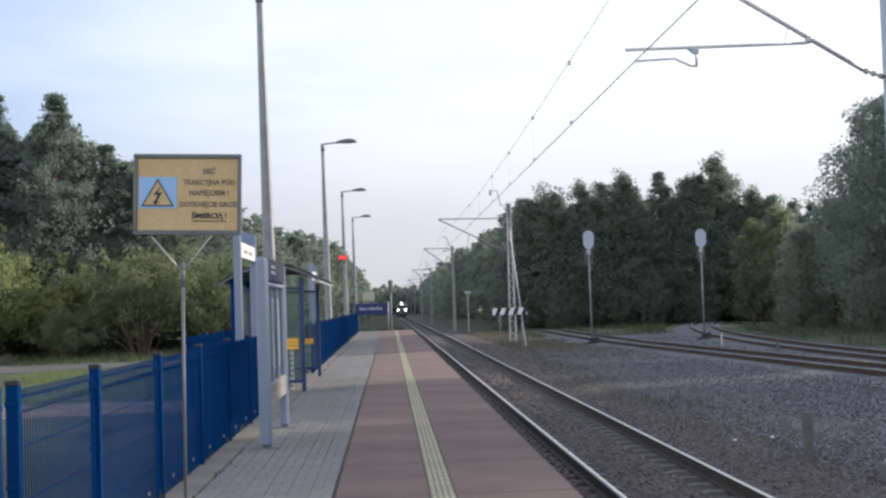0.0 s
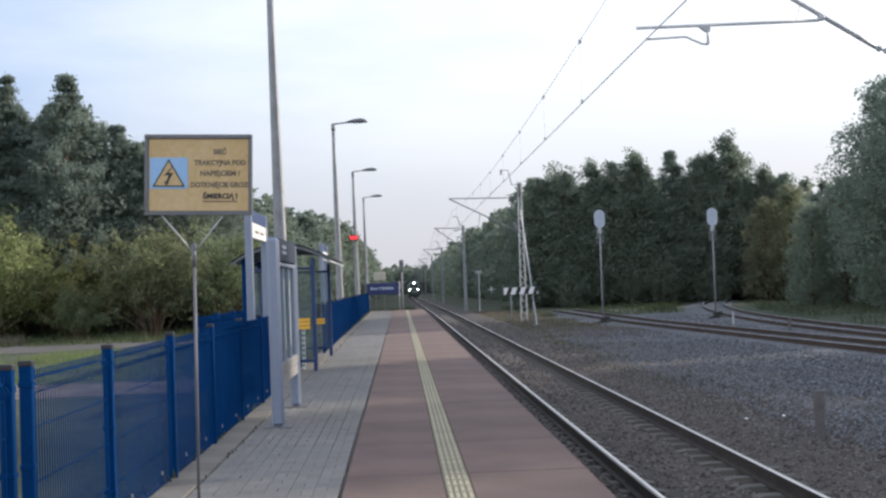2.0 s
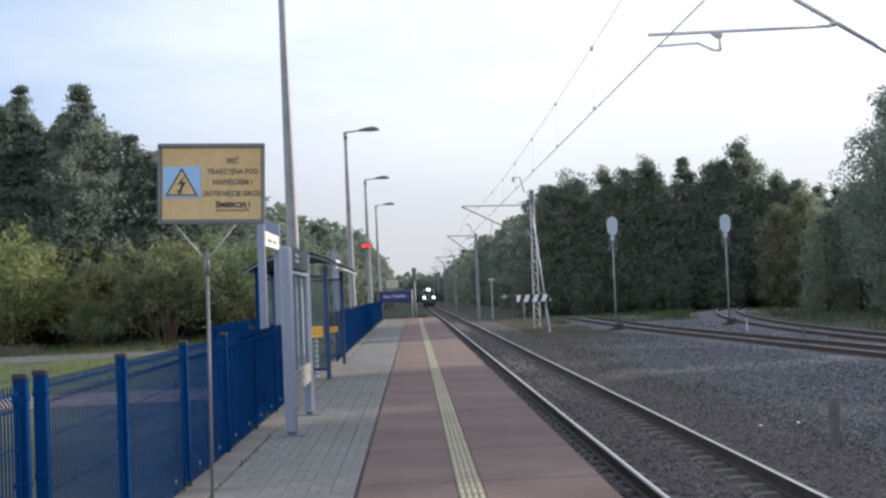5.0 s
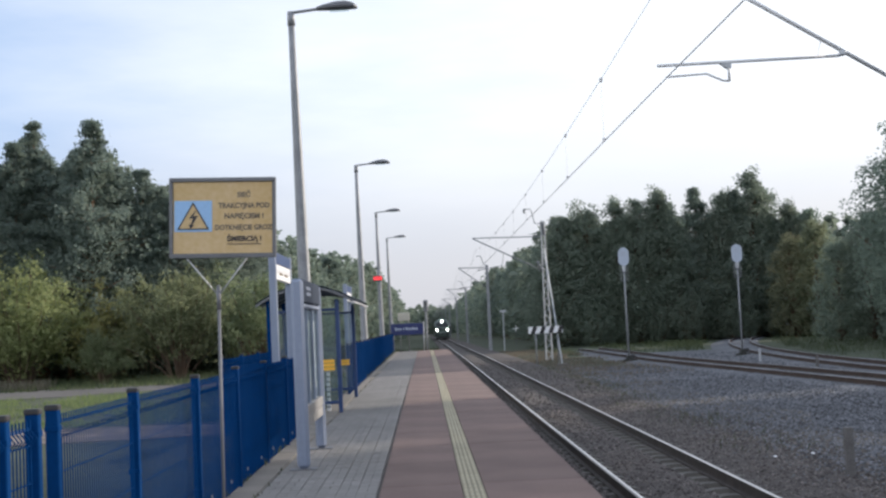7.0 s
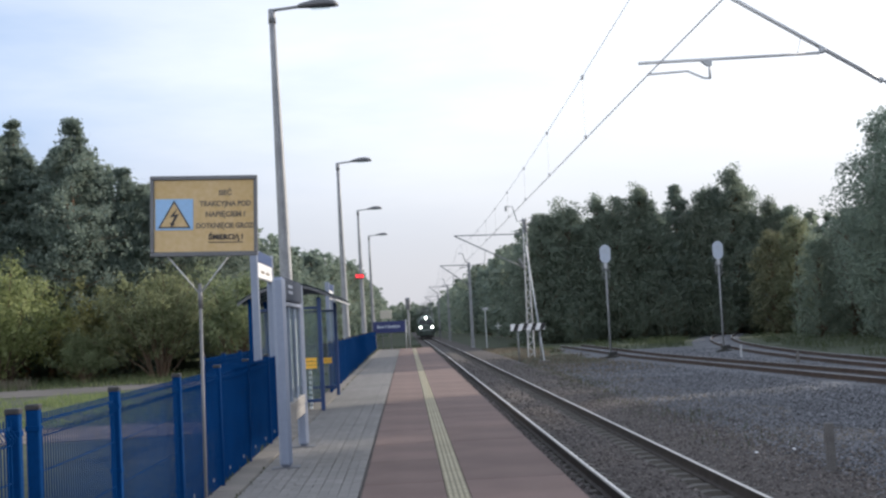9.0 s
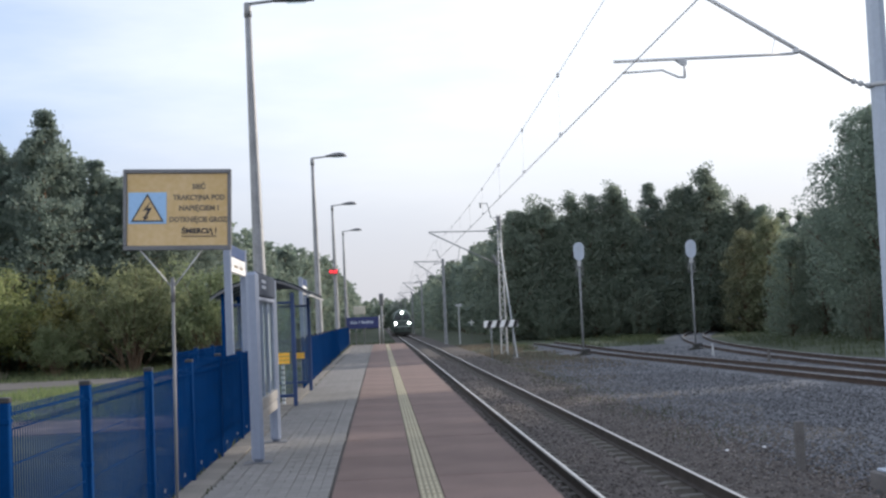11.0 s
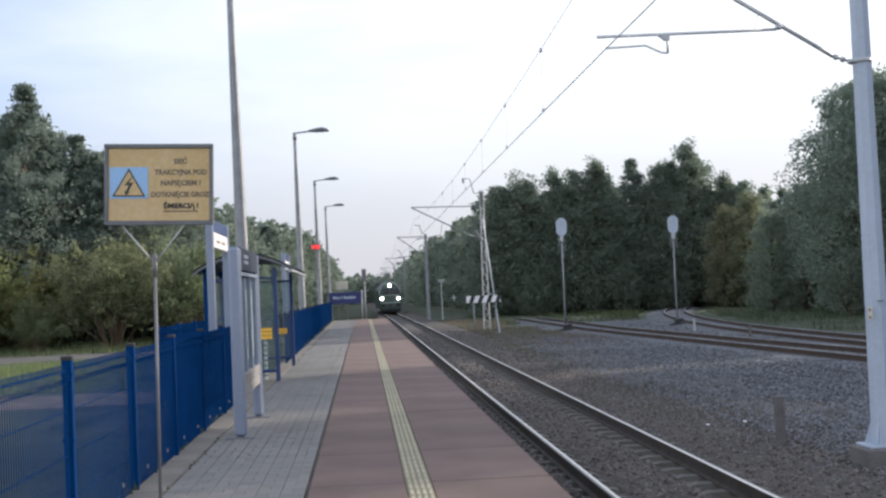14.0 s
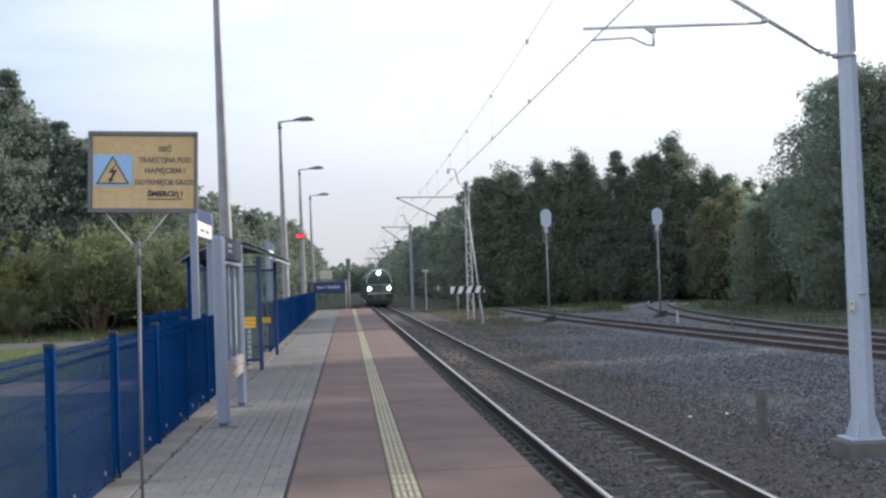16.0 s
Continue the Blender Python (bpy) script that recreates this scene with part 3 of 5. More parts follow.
# ---- warning sign ----
def text_mesh(name, body, width, height, material, parent, x, z, y, bold=0.0):
    """Lettering stood upright, facing the platform's near end, fitted to a width and height."""
    cu = bpy.data.curves.new(name, "FONT")
    cu.body, cu.align_x, cu.size = body, "CENTER", 1.0
    cu.offset = bold
    cu.resolution_u = 3
    tmp = new("lettering_source", cu)
    dep = bpy.context.evaluated_depsgraph_get()
    dep.update()
    me = bpy.data.meshes.new_from_object(tmp.evaluated_get(dep))
    bpy.data.objects.remove(tmp)
    co = np.zeros(len(me.vertices) * 3)
    me.vertices.foreach_get("co", co)
    co = co.reshape(-1, 3)
    w = co[:, 0].max() - co[:, 0].min()
    co[:, 0] -= (co[:, 0].max() + co[:, 0].min()) / 2
    co[:, 0] *= width / w
    co[:, 1] *= height / 0.73
    me.vertices.foreach_set("co", co.ravel())
    me.materials.clear()
    me.materials.append(material)
    ob = new(name, me)
    ob.parent = parent
    ob.matrix_basis = pose(x, y, z, 90, 0, 0)
    return ob


TILT = Matrix.Translation((0.055, 0, 2.475)) @ pose(0, 0, 0, 0, 1.3, 0) @ Matrix.Translation((-0.055, 0, -2.487))
sg = thing("warning_sign", pose(-1.53, 9.2, 0, 0, 0.6, 0), "faded yellow high-voltage warning sign on a grey post", "sign")
bm = B()
tube(bm, [(0, 0.03, -0.02), (0, 0.03, 1.98)], 0.0118, n=10)
part("post", bm, M_FRAME, sg, "dull grey tubular post")
for s in (-1, 1):
    bm = B()
    tube(bm, [(0, 0.03, 1.90), (s * 0.24, 0.02, 2.20)], 0.0062, n=6)
    part("brace", bm, M_GALV, sg)
bm = B()
tube(bm, [(0, 0.03, 1.80), (0, 0.03, 1.96)], 0.017, n=10)
part("collar", bm, M_FRAME, sg)
bm = B()
for a in ((-0.342, 0.444, 2.755, 2.785), (-0.342, 0.444, 2.19, 2.222)):
    box(bm, a[0], a[1], -0.02, 0.02, a[2], a[3], 0.003)
for a in ((-0.342, -0.315), (0.417, 0.444)):
    box(bm, a[0], a[1], -0.019, 0.019, 2.223, 2.754, 0.003)
part("frame", bm, M_FRAME, sg, at=TILT)
bm = B()
box(bm, -0.314, 0.416, -0.006, 0.010, 2.224, 2.753)
panel = part("panel", bm, M_YELLOW, sg, at=TILT)
bm = B()
box(bm, -0.305, -0.028, -0.010, -0.007, 2.385, 2.615)
part("pictogram_field", bm, M_SKYBLUE, panel, "pale blue square")


def ring3(bm, pts, w, y0, y1):
    """A three-cornered band with an open middle."""
    c = Vector((sum(p[0] for p in pts) / 3, sum(p[1] for p in pts) / 3))
    inner = [c + (Vector(p) - c) * (1 - w) for p in pts]
    for k in range(3):
        q = [Vector(pts[k]), Vector(pts[(k + 1) % 3]), inner[(k + 1) % 3], inner[k]]
        prism(bm, [(p.x, p.y) for p in q], "y", y0, y1)


TRI = [(-0.285, 2.400), (-0.048, 2.400), (-0.166, 2.605)]
bm = B()
prism(bm, TRI, "y", -0.0125, -0.0105)
part("triangle", bm, M_YELLOW, panel)
bm = B()
ring3(bm, TRI, 0.13, -0.0150, -0.0127)
part("triangle_border", bm, M_INK, panel)
bm = B()
prism(bm, [(-0.138, 2.552), (-0.200, 2.480), (-0.166, 2.484), (-0.186, 2.436), (-0.200, 2.440), (-0.188, 2.408), (-0.158, 2.432), (-0.171, 2.434), (-0.132, 2.503), (-0.166, 2.499)], "y", -0.0150, -0.0127)
part("lightning_bolt", bm, M_INK, panel)
for body, w, z in (("SIEĆ", 0.098, 2.640), ("TRAKCYJNA POD", 0.378, 2.560), ("NAPIĘCIEM !", 0.29, 2.482), ("DOTKNIĘCIE GROZI", 0.428, 2.397), ("ŚMIERCIĄ !", 0.255, 2.313)):
    text_mesh("lettering", body, w, 0.038, M_INK_F if body != "ŚMIERCIĄ !" else M_INK, panel, 0.208, z, -0.009, 0.042)
bm = B()
box(bm, 0.082, 0.335, -0.010, -0.007, 2.288, 2.294)
part("underline", bm, M_INK, panel)


# ---- lamp posts ----
def lamp_post(y, lean, group="platform lamps"):
    lp = thing("street_lamp", pose(-2.30 - math.sin(radians(lean)) * 8.5, y, -0.72, 0, lean, 0), "tall grey tapered platform lamp post, lamp off", "lamp post", group)
    h = 7.765 + 0.72
    bm = B()
    tube(bm, [(0, 0, h * k / 5) for k in range(6)], 0.155, 0.058, 12)
    part("pole", bm, M_GALV_D, lp)
    bm = B()
    tube(bm, [(0, 0, 0.0), (0, 0, 0.04)], 0.27, 0.27, 12)
    part("base_flange", bm, M_GALV_D, lp)
    bm = B()
    tube(bm, [(0, 0, h - 0.25), (0, 0, h + 0.02)], 0.075, 0.068, 10)
    part("top_sleeve", bm, M_GALV_D, lp)
    bm = B()
    tube(bm, [(-0.03, 0, h), (0.2, 0, h + 0.02), (0.62, 0, h + 0.06)], 0.03, n=8)
    part("arm", bm, M_GALV_D, lp)
    bm = B()
    prof = [(0.50, 0.05, 0.03), (0.62, 0.085, 0.07), (0.85, 0.14, 0.12), (1.05, 0.15, 0.13), (1.2, 0.11, 0.09), (1.29, 0.03, 0.02)]
    rings = []
    for x, w, t in prof:
        rings.append([bm.verts.new((x, w * math.cos(a), h + 0.06 + (t if math.sin(a) > 0 else 0.045) * math.sin(a))) for a in [2 * math.pi * k / 12 for k in range(12)]])
    for u, v in zip(rings, rings[1:]):
        for k in range(12):
            bm.faces.new((u[k], u[(k + 1) % 12], v[(k + 1) % 12], v[k])).smooth = True
    bm.faces.new(rings[0])
    bm.faces.new(rings[-1])
    part("lamp_head", bm, M_FRAME, lp, "flat rounded grey lantern")
    bm = B()
    box(bm, 0.75, 1.12, -0.1, 0.1, h - 0.005, h + 0.02, 0.01)
    part("lens", bm, M_GLASS, lp)
    return lp


for y, lean in ((23.75, -0.6), (46.6, -0.35), (66.0, -0.3), (85.2, -0.2)):
    lamp_post(y, lean)
ck = thing("platform_clock", pose(-2.36, 65.78, 4.26), "red glowing digital display box on a lamp post", "display")
bm = B()
box(bm, -0.36, 0.36, -0.16, 0.02, -0.2, 0.2, 0.02)
part("case", bm, M_BLACK, ck)
bm = B()
box(bm, -0.05, 0.05, 0.02, 0.08, -0.1, 0.1)
part("bracket", bm, M_FRAME, ck)
for k in range(4):
    bm = B()
    x = -0.26 + 0.155 * k + (0.02 if k > 1 else 0)
    for z0, z1 in ((-0.13, -0.08), (-0.025, 0.025), (0.08, 0.13)):
        box(bm, x - 0.02, x + 0.08, -0.172, -0.162, z0, z1)
    box(bm, x + 0.055, x + 0.09, -0.172, -0.162, -0.079, -0.026)
    box(bm, x - 0.03, x + 0.005, -0.172, -0.162, 0.026, 0.079)
    part("digit", bm, M_LED, ck, "glowing red bars")

ck.scale = (0.68, 0.68, 0.68)

# ---- timetable stand ----
ts = thing("information_board", pose(-1.487, 16.0, 0), "pale blue-grey timetable stand with glazed case and dark header", "notice board")
for y, w in ((-1.26, 0.074), (1.24, 0.070)):
    bm = B()
    box(bm, -w, w, y - 0.05, y + 0.05, 0.012, 2.235, 0.035)
    leg = part("leg", bm, M_ALU, ts)
    bm = B()
    box(bm, -0.16, 0.16, y - 0.13, y + 0.13, 0.0, 0.011)
    part("base_plate", bm, M_FRAME, leg)
bm = B()
box(bm, -0.06, 0.06, -1.205, 1.19, 1.96, 2.24, 0.012)
hd = part("header", bm, M_SLATE, ts, "dark slate blue header box")
bm = B()
for k in range(2):
    box(bm, 0.063, 0.066, -0.75, -0.2, 2.05 + 0.07 * k, 2.09 + 0.07 * k)
part("header_lettering", bm, M_ALU, hd, "pale unreadable bars")
bm = B()
box(bm, -0.05, 0.05, -1.205, 1.19, 1.90, 1.945, 0.008)
part("case_frame", bm, M_ALU, ts)
bm = B()
box(bm, -0.05, 0.05, -1.205, 1.19, 0.60, 0.72, 0.008)
part("case_sill", bm, M_DULL, ts)
for y0, y1 in ((-1.15, -0.42), (-0.38, 0.36), (0.40, 1.13)):
    bm = B()
    box(bm, -0.01, 0.01, y0, y1, 0.72, 1.90)
    part("pane", bm, M_GLASS, ts).visible_shadow = False
    bm = B()
    box(bm, -0.022, -0.012, y0 + 0.1, y1 - 0.15, 0.85, 1.75)
    part("poster", bm, M_POSTER, ts, "faded paper timetable")
    bm = B()
    box(bm, -0.03, 0.03, y1 + 0.0, y1 + 0.04, 0.72, 1.90)
    part("mullion", bm, M_ALU, ts)
bm = B()
box(bm, -0.045, 0.045, -1.2, 1.18, 0.46, 0.59, 0.01)
part("lower_rail", bm, M_DULL, ts)

sp = thing("striped_marker_post", pose(-1.99, 25.2, 0), "thin white post with dark rings beside the shelter", "marker post")
bm = B()
box(bm, -0.033, 0.033, -0.033, 0.033, 0, 0.84, 0.004)
part("post", bm, M_WHITE, sp)
for k in range(8):
    bm = B()
    box(bm, -0.036, 0.036, -0.036, 0.036, 0.07 + 0.1 * k, 0.10 + 0.1 * k)
    part("ring", bm, M_FRAME, sp)

# ---- tall header frame behind the fence ----
gn = thing("platform_sign_frame", pose(-2.24, 19.8, 0), "pale steel sign frame with blue and white header", "sign")
for y in (-1.1, 1.05):
    bm = B()
    box(bm, -0.055, 0.055, y - 0.05, y + 0.05, -0.72, 2.86, 0.012)
    part("post", bm, M_ALU, gn)
bm = B()
box(bm, -0.04, 0.04, -1.045, 0.995, 2.66, 2.84, 0.01)
part("blue_header", bm, M_BLUE_D, gn, "blue upper strip")
bm = B()
box(bm, -0.042, 0.042, -1.045, 0.995, 2.42, 2.655, 0.01)
wh = part("white_header", bm, M_WHITE, gn, "white lower strip")
for y in (-0.6, 0.1):
    bm = B()
    box(bm, 0.043, 0.046, y, y + 0.45, 2.50, 2.54)
    part("lettering_bar", bm, M_INK_F, wh)

copy_thing(gn, pose(-2.12, 35.1, 0))

# ---- waiting shelter ----
sh = thing("waiting_shelter", pose(-2.30, 24.6, 0), "blue steel waiting shelter with curved roof and glass walls", "shelter")
W0, W1, LEN = -0.76, 0.59, 5.4
for y in (0.0, LEN / 2, LEN):
    for x in (W0, W1):
        if x == W1 and y == LEN / 2:
            continue
        bm = B()
        box(bm, x - 0.04, x + 0.04, y - 0.04, y + 0.04, 0.0, 2.22 if x == W1 else 2.25, 0.008)
        part("post", bm, M_BLUE_D if x == W1 else M_BLUE, sh)
arc = []
for k in range(13):
    u = k / 12
    x = -0.98 + 1.90 * u
    arc.append((x, 2.06 + 0.44 * math.sin(math.pi * (0.06 + 0.86 * u)) ** 0.8))
bm = B()
prism(bm, arc + [(x, z + 0.03) for x, z in arc[::-1]], "y", -0.25, LEN + 0.25)
part("roof", bm, M_ROOFPANE, sh, "smoky translucent curved roof sheet")
for y in [-0.24 + 0.98 * k for k in range(7)]:
    bm = B()
    prism(bm, [(x, z - 0.055) for x, z in arc] + [(x, z - 0.004) for x, z in arc[::-1]], "y", y, y + 0.03)
    part("roof_rib", bm, M_FRAME, sh)
bm = B()
tube(bm, [(0.93, -0.28, 2.15), (0.93, LEN + 0.28, 2.15)], 0.02, n=8)
part("gutter", bm, M_GALV, sh, "pale edge tube")
for y, nb in ((0.0, 3), (LEN, 2)):
    bm = B()
    box(bm, W0 + 0.05, W1 - 0.05, y - 0.006, y + 0.006, 0.24, 2.0)
    g = part("glass_wall", bm, M_GLASS, sh)
    g.visible_shadow = False
    for k in range(nb):
        bm = B()
        z = (0.83 + 0.075 * k) if nb == 3 else (0.77 + 0.07 * k)
        a, b = (0.10, 0.50) if nb == 3 else (0.20, 0.46)
        box(bm, a, b, y - 0.014, y - 0.008, z, z + 0.062)
        part("warning_strip", bm, M_YSTRIPE, g, "yellow warning strip")
    bm = B()
    box(bm, W0 + 0.04, W1 - 0.04, y - 0.02, y + 0.02, 0.17, 0.235, 0.006)
    part("wall_rail", bm, M_BLUE_D, sh)
    bm = B()
    box(bm, W0 + 0.04, W1 - 0.04, y - 0.02, y + 0.02, 2.0, 2.05, 0.006)
    part("wall_rail", bm, M_BLUE_D, sh)
for y0, y1 in ((0.05, LEN / 2 - 0.05), (LEN / 2 + 0.05, LEN - 0.05)):
    bm = B()
    box(bm, W0 - 0.006, W0 + 0.006, y0, y1, 0.24, 2.0)
    part("back_pane", bm, M_GLASS, sh).visible_shadow = False
bm = B()
box(bm, W0 - 0.02, W0 + 0.02, 0.04, LEN - 0.04, 0.17, 0.235)
part("back_rail", bm, M_BLUE, sh)
bm = B()
box(bm, W0 - 0.02, W0 + 0.02, 0.04, LEN - 0.04, 2.0, 2.05)
part("back_rail", bm, M_BLUE, sh)
be = thing("bench", pose(-2.80, 27.3, 0), "dark slatted bench inside the shelter", "bench")
for k in range(4):
    bm = B()
    box(bm, -0.2 + 0.11 * k, -0.11 + 0.11 * k, -1.6, 1.6, 0.42, 0.455, 0.006)
    part("slat", bm, M_BLUE_D, be)
for y in (-1.4, 1.4):
    bm = B()
    box(bm, -0.16, 0.2, y - 0.03, y + 0.03, 0.0, 0.419)
    part("leg", bm, M_FRAME, be)

# ---- overhead line ----
def insulator(bm, a, b, r=0.06, n=4):
    a, b = Vector(a), Vector(b)
    tube(bm, [a, b], r * 0.45, n=6)
    for k in range(n):
        p = a + (b - a) * (k + 0.5) / n
        d = (b - a).normalized() * 0.02
        tube(bm, [p - d, p + d], r, n=8)


p1 = thing("overhead_line_pole", pose(6.19, 14.75, 0), "pale blue-grey tapered steel mast on a concrete footing", "mast", "overhead line masts")
bm = B()
tube(bm, [(0.02, 0, -0.46), (-0.0, 0, 8.2)], 0.150, 0.095, 8)
for f in bm.faces:
    f.smooth = False
part("pole", bm, M_POLE, p1)
bm = B()
box(bm, -0.235, 0.235, -0.235, 0.235, -0.485, -0.455, 0.006)
part("base_plate", bm, M_POLE, p1)
for k in range(4):
    bm = B()
    prism(bm, [(0.12, -0.454), (0.225, -0.454), (0.225, -0.43), (0.135, -0.16)], "y", -0.012, 0.012)
    part("gusset", bm, M_POLE, p1, at=pose(0.02, 0, 0, 0, 0, 90 * k + 45))
bm = B()
box(bm, -0.30, 0.30, -0.30, 0.30, -1.2, -0.486, 0.02)
part("footing", bm, M_STUB, p1, "square concrete footing")
bm = B()
box(bm, -0.160, -0.142, -0.04, 0.02, 1.05, 1.20, 0.003)
pl = part("number_plate", bm, M_CREAM, p1, "small cream plate with dark bars", at=pose(0, -0.02, 0, 0, 0, 40))
bm = B()
for z in (1.06, 1.15):
    box(bm, -0.166, -0.162, -0.025, 0.005, z, z + 0.03)
part("plate_bars", bm, M_INK_F, pl)
bm = B()
box(bm, -0.02, 0.05, -0.16, -0.13, 1.26, 1.275)
part("bracket", bm, M_FRAME, p1)


def cantilever_near():
    """Arm in the pole's own space: sloping tube, level registration tube, drop post and steady arm."""
    bm = B()
    tube(bm, [(-0.35, 0, 4.27), (-3.05, 0, 5.95)], 0.028, n=8)
    part("sloping_tube", bm, M_BRIGHT, p1)
    bm = B()
    insulator(bm, (-0.1, 0, 4.18), (-0.36, 0, 4.27), 0.036, 3)
    part("insulator", bm, M_GALV, p1)
    bm = B()
    tube(bm, [(-1.04, 0, 4.62), (-3.25, 0, 4.59)], 0.02, n=8)
    part("registration_tube", bm, M_BRIGHT, p1)
    bm = B()
    tube(bm, [(-2.39, 0, 4.60), (-2.39, 0, 4.37)], 0.017, n=6)
    part("drop_post", bm, M_BRIGHT, p1)
    bm = B()
    tube(bm, [(-2.39, 0, 4.37), (-2.47, 0, 4.38), (-2.66, 0, 4.47), (-3.15, 0, 4.45)], 0.014, n=6)
    part("steady_arm", bm, M_BRIGHT, p1)
    bm = B()
    tube(bm, [(-1.25, 0, 4.83), (-1.31, 0, 4.617)], 0.006, n=5)
    part("hanger", bm, M_BRIGHT, p1)
    bm = B()
    box(bm, -1.04, -0.97, -0.04, 0.04, 4.615, 4.685, 0.015)
    part("clamp", bm, M_GALV, p1)
    bm = B()
    prism(bm, [(-2.50, 4.585), (-2.36, 4.585), (-2.365, 4.52), (-2.42, 4.52)], "y", -0.025, 0.025)
    part("clamp", bm, M_GALV, p1)
    bm = B()
    tube(bm, [(0.002, 0, 4.17), (0.002, 0, 4.225)], 0.128, 0.128, 10)
    part("mast_band", bm, M_GALV, p1)


cantilever_near()


def lattice_mast():
    m = thing("lattice_mast", pose(7.27, 73.5, GZ), "pale grey steel lattice mast with struts", "mast", "overhead line masts")
    h = 7.57 - GZ
    for sx in (-1, 1):
        for sy in (-1, 1):
            bm = B()
            tube(bm, [(sx * 0.185, sy * 0.185, 0), (sx * 0.09, sy * 0.09, h)], 0.028, n=4)
            part("leg", bm, M_GALV, m)
    for sy in (-1, 1):
        for ax in (0, 1):
            bm = B()
            n = 24
            for k in range(n):
                z0, z1 = h * k / n, h * (k + 1) / n
                w0, w1 = 0.185 - 0.095 * k / n, 0.185 - 0.095 * (k + 1) / n
                s = 1 if k % 2 else -1
                a, b = (s * w0, sy * w0, z0), (-s * w1, sy * w1, z1)
                if ax:
                    a, b = (a[1], a[0], a[2]), (b[1], b[0], b[2])
                tube(bm, [a, b], 0.013, n=4)
            part("lacing", bm, M_GALV, m)
    bm = B()
    insulator(bm, (0, 0, h - 0.9), (0, 0, h - 0.1), 0.21, 5)
    part("insulator_head", bm, M_GALV_D, m)
    bm = B()
    insulator(bm, (-0.16, 0, 4.55 - GZ), (-0.42, 0, 5.15 - GZ), 0.16, 4)
    part("arm_insulator", bm, M_GALV_D, m)
    bm = B()
    tube(bm, [(-0.1, 0, 7.37 - GZ), (-0.45, 0, 7.38 - GZ), (-0.65, 0, 8.25 - GZ), (-1.1, 0, 8.28 - GZ)], 0.03, n=6)
    insulator(bm, (-1.05, 0, 8.26 - GZ), (-1.05, 0, 8.0 - GZ), 0.08, 3)
    part("feeder_bracket", bm, M_GALV_D, m)
    bm = B()
    tube(bm, [(-0.1, 0, 6.6 - GZ), (-4.2, 0, 6.68 - GZ)], 0.035, n=6)
    part("top_tube", bm, M_GALV_D, m)
    bm = B()
    tube(bm, [(-0.15, 0, 4.6 - GZ), (-4.2, 0, 6.66 - GZ)], 0.04, n=6)
    part("sloping_tube", bm, M_GALV_D, m)
    bm = B()
    tube(bm, [(-2.4, 0, 5.75 - GZ), (-2.5, 0, 5.0 - GZ), (-4.0, 0, 4.75 - GZ)], 0.025, n=6)
    part("steady_arm", bm, M_GALV_D, m)
    bm = B()
    tube(bm, [(-0.38, -10.4, 0.0), (0.0, -0.2, 6.6)], 0.036, n=6)
    part("strut", bm, M_GALV, m, "long leaning steel strut")
    bm = B()
    box(bm, -0.65, -0.1, -10.7, -10.1, -0.05, 0.15, 0.02)
    part("strut_footing", bm, M_CONC_D, m)


lattice_mast()


def far_mast(x, y, first=None, lean=0.0):
    z = GZ + drop(y)
    if first:
        return copy_thing(first, pose(x, y, z, 0, lean, 0))
    m = thing("overhead_line_pole", pose(x, y, z), "slim grey concrete overhead line mast beside the track", "mast", "overhead line masts")
    bm = B()
    box(bm, -0.16, 0.16, -0.14, 0.14, 0, 7.6, 0.03)
    for v in bm.verts:
        if v.co.z > 4:
            v.co.x *= 0.7
    part("pole", bm, M_GALV_D, m)
    bm = B()
    tube(bm, [(-0.1, 0, 7.35), (-2.55, 0, 7.42)], 0.045, n=6)
    part("top_tube", bm, M_GALV_D, m)
    bm = B()
    tube(bm, [(-0.1, 0, 5.6), (-2.5, 0, 7.40)], 0.045, n=6)
    part("sloping_tube", bm, M_GALV_D, m)
    bm = B()
    tube(bm, [(-1.4, 0, 6.5), (-1.5, 0, 5.7), (-2.6, 0, 5.6)], 0.035, n=6)
    part("steady_arm", bm, M_GALV_D, m)
    bm = B()
    tube(bm, [(0, 0, 7.5), (-0.3, 0, 7.7), (-0.5, 0, 8.4), (-0.9, 0, 8.4)], 0.04, n=6)
    part("feeder_bracket", bm, M_GALV_D, m)
    return m


fm = far_mast(5.75, 110)
for k, y in enumerate((168, 222, 280, 338, 396)):
    far_mast(5.75 + 0.1 * (k % 2), y, fm)

# wires: two contact wires, a sagging messenger with droppers, a feeder
SUP = [(-45, 3.35, 4.44, 5.6), (14.75, 3.05, 4.45, 5.62), (73.5, 3.25, 4.72, 5.98), (110, 3.2, 4.75, 6.5), (168, 3.05, 4.65, 6.35), (222, 3.3, 4.5, 6.2), (280, 3.1, 4.4, 6.1), (338, 3.3, 4.2, 5.9), (396, 3.1, 4.1, 5.8)]
ol = thing("overhead_wires", pose(0, 0, 0), "thin contact and messenger wires over the track, paled as by sky glare", "cable")
for o in (-0.02, 0.03):
    bm = B()
    tube(bm, [(a[1] + o, a[0], a[2] + o * 0.8) for a in SUP], 0.0046, 0.016, n=5, closed=False)
    part("contact_wire", bm, M_WIRE, ol)


def sag(a, b, u):
    low = max(a[2], b[2]) + 0.42
    base = a[3] + (b[3] - a[3]) * u
    return base - 4 * u * (1 - u) * (min(a[3], b[3]) - low)


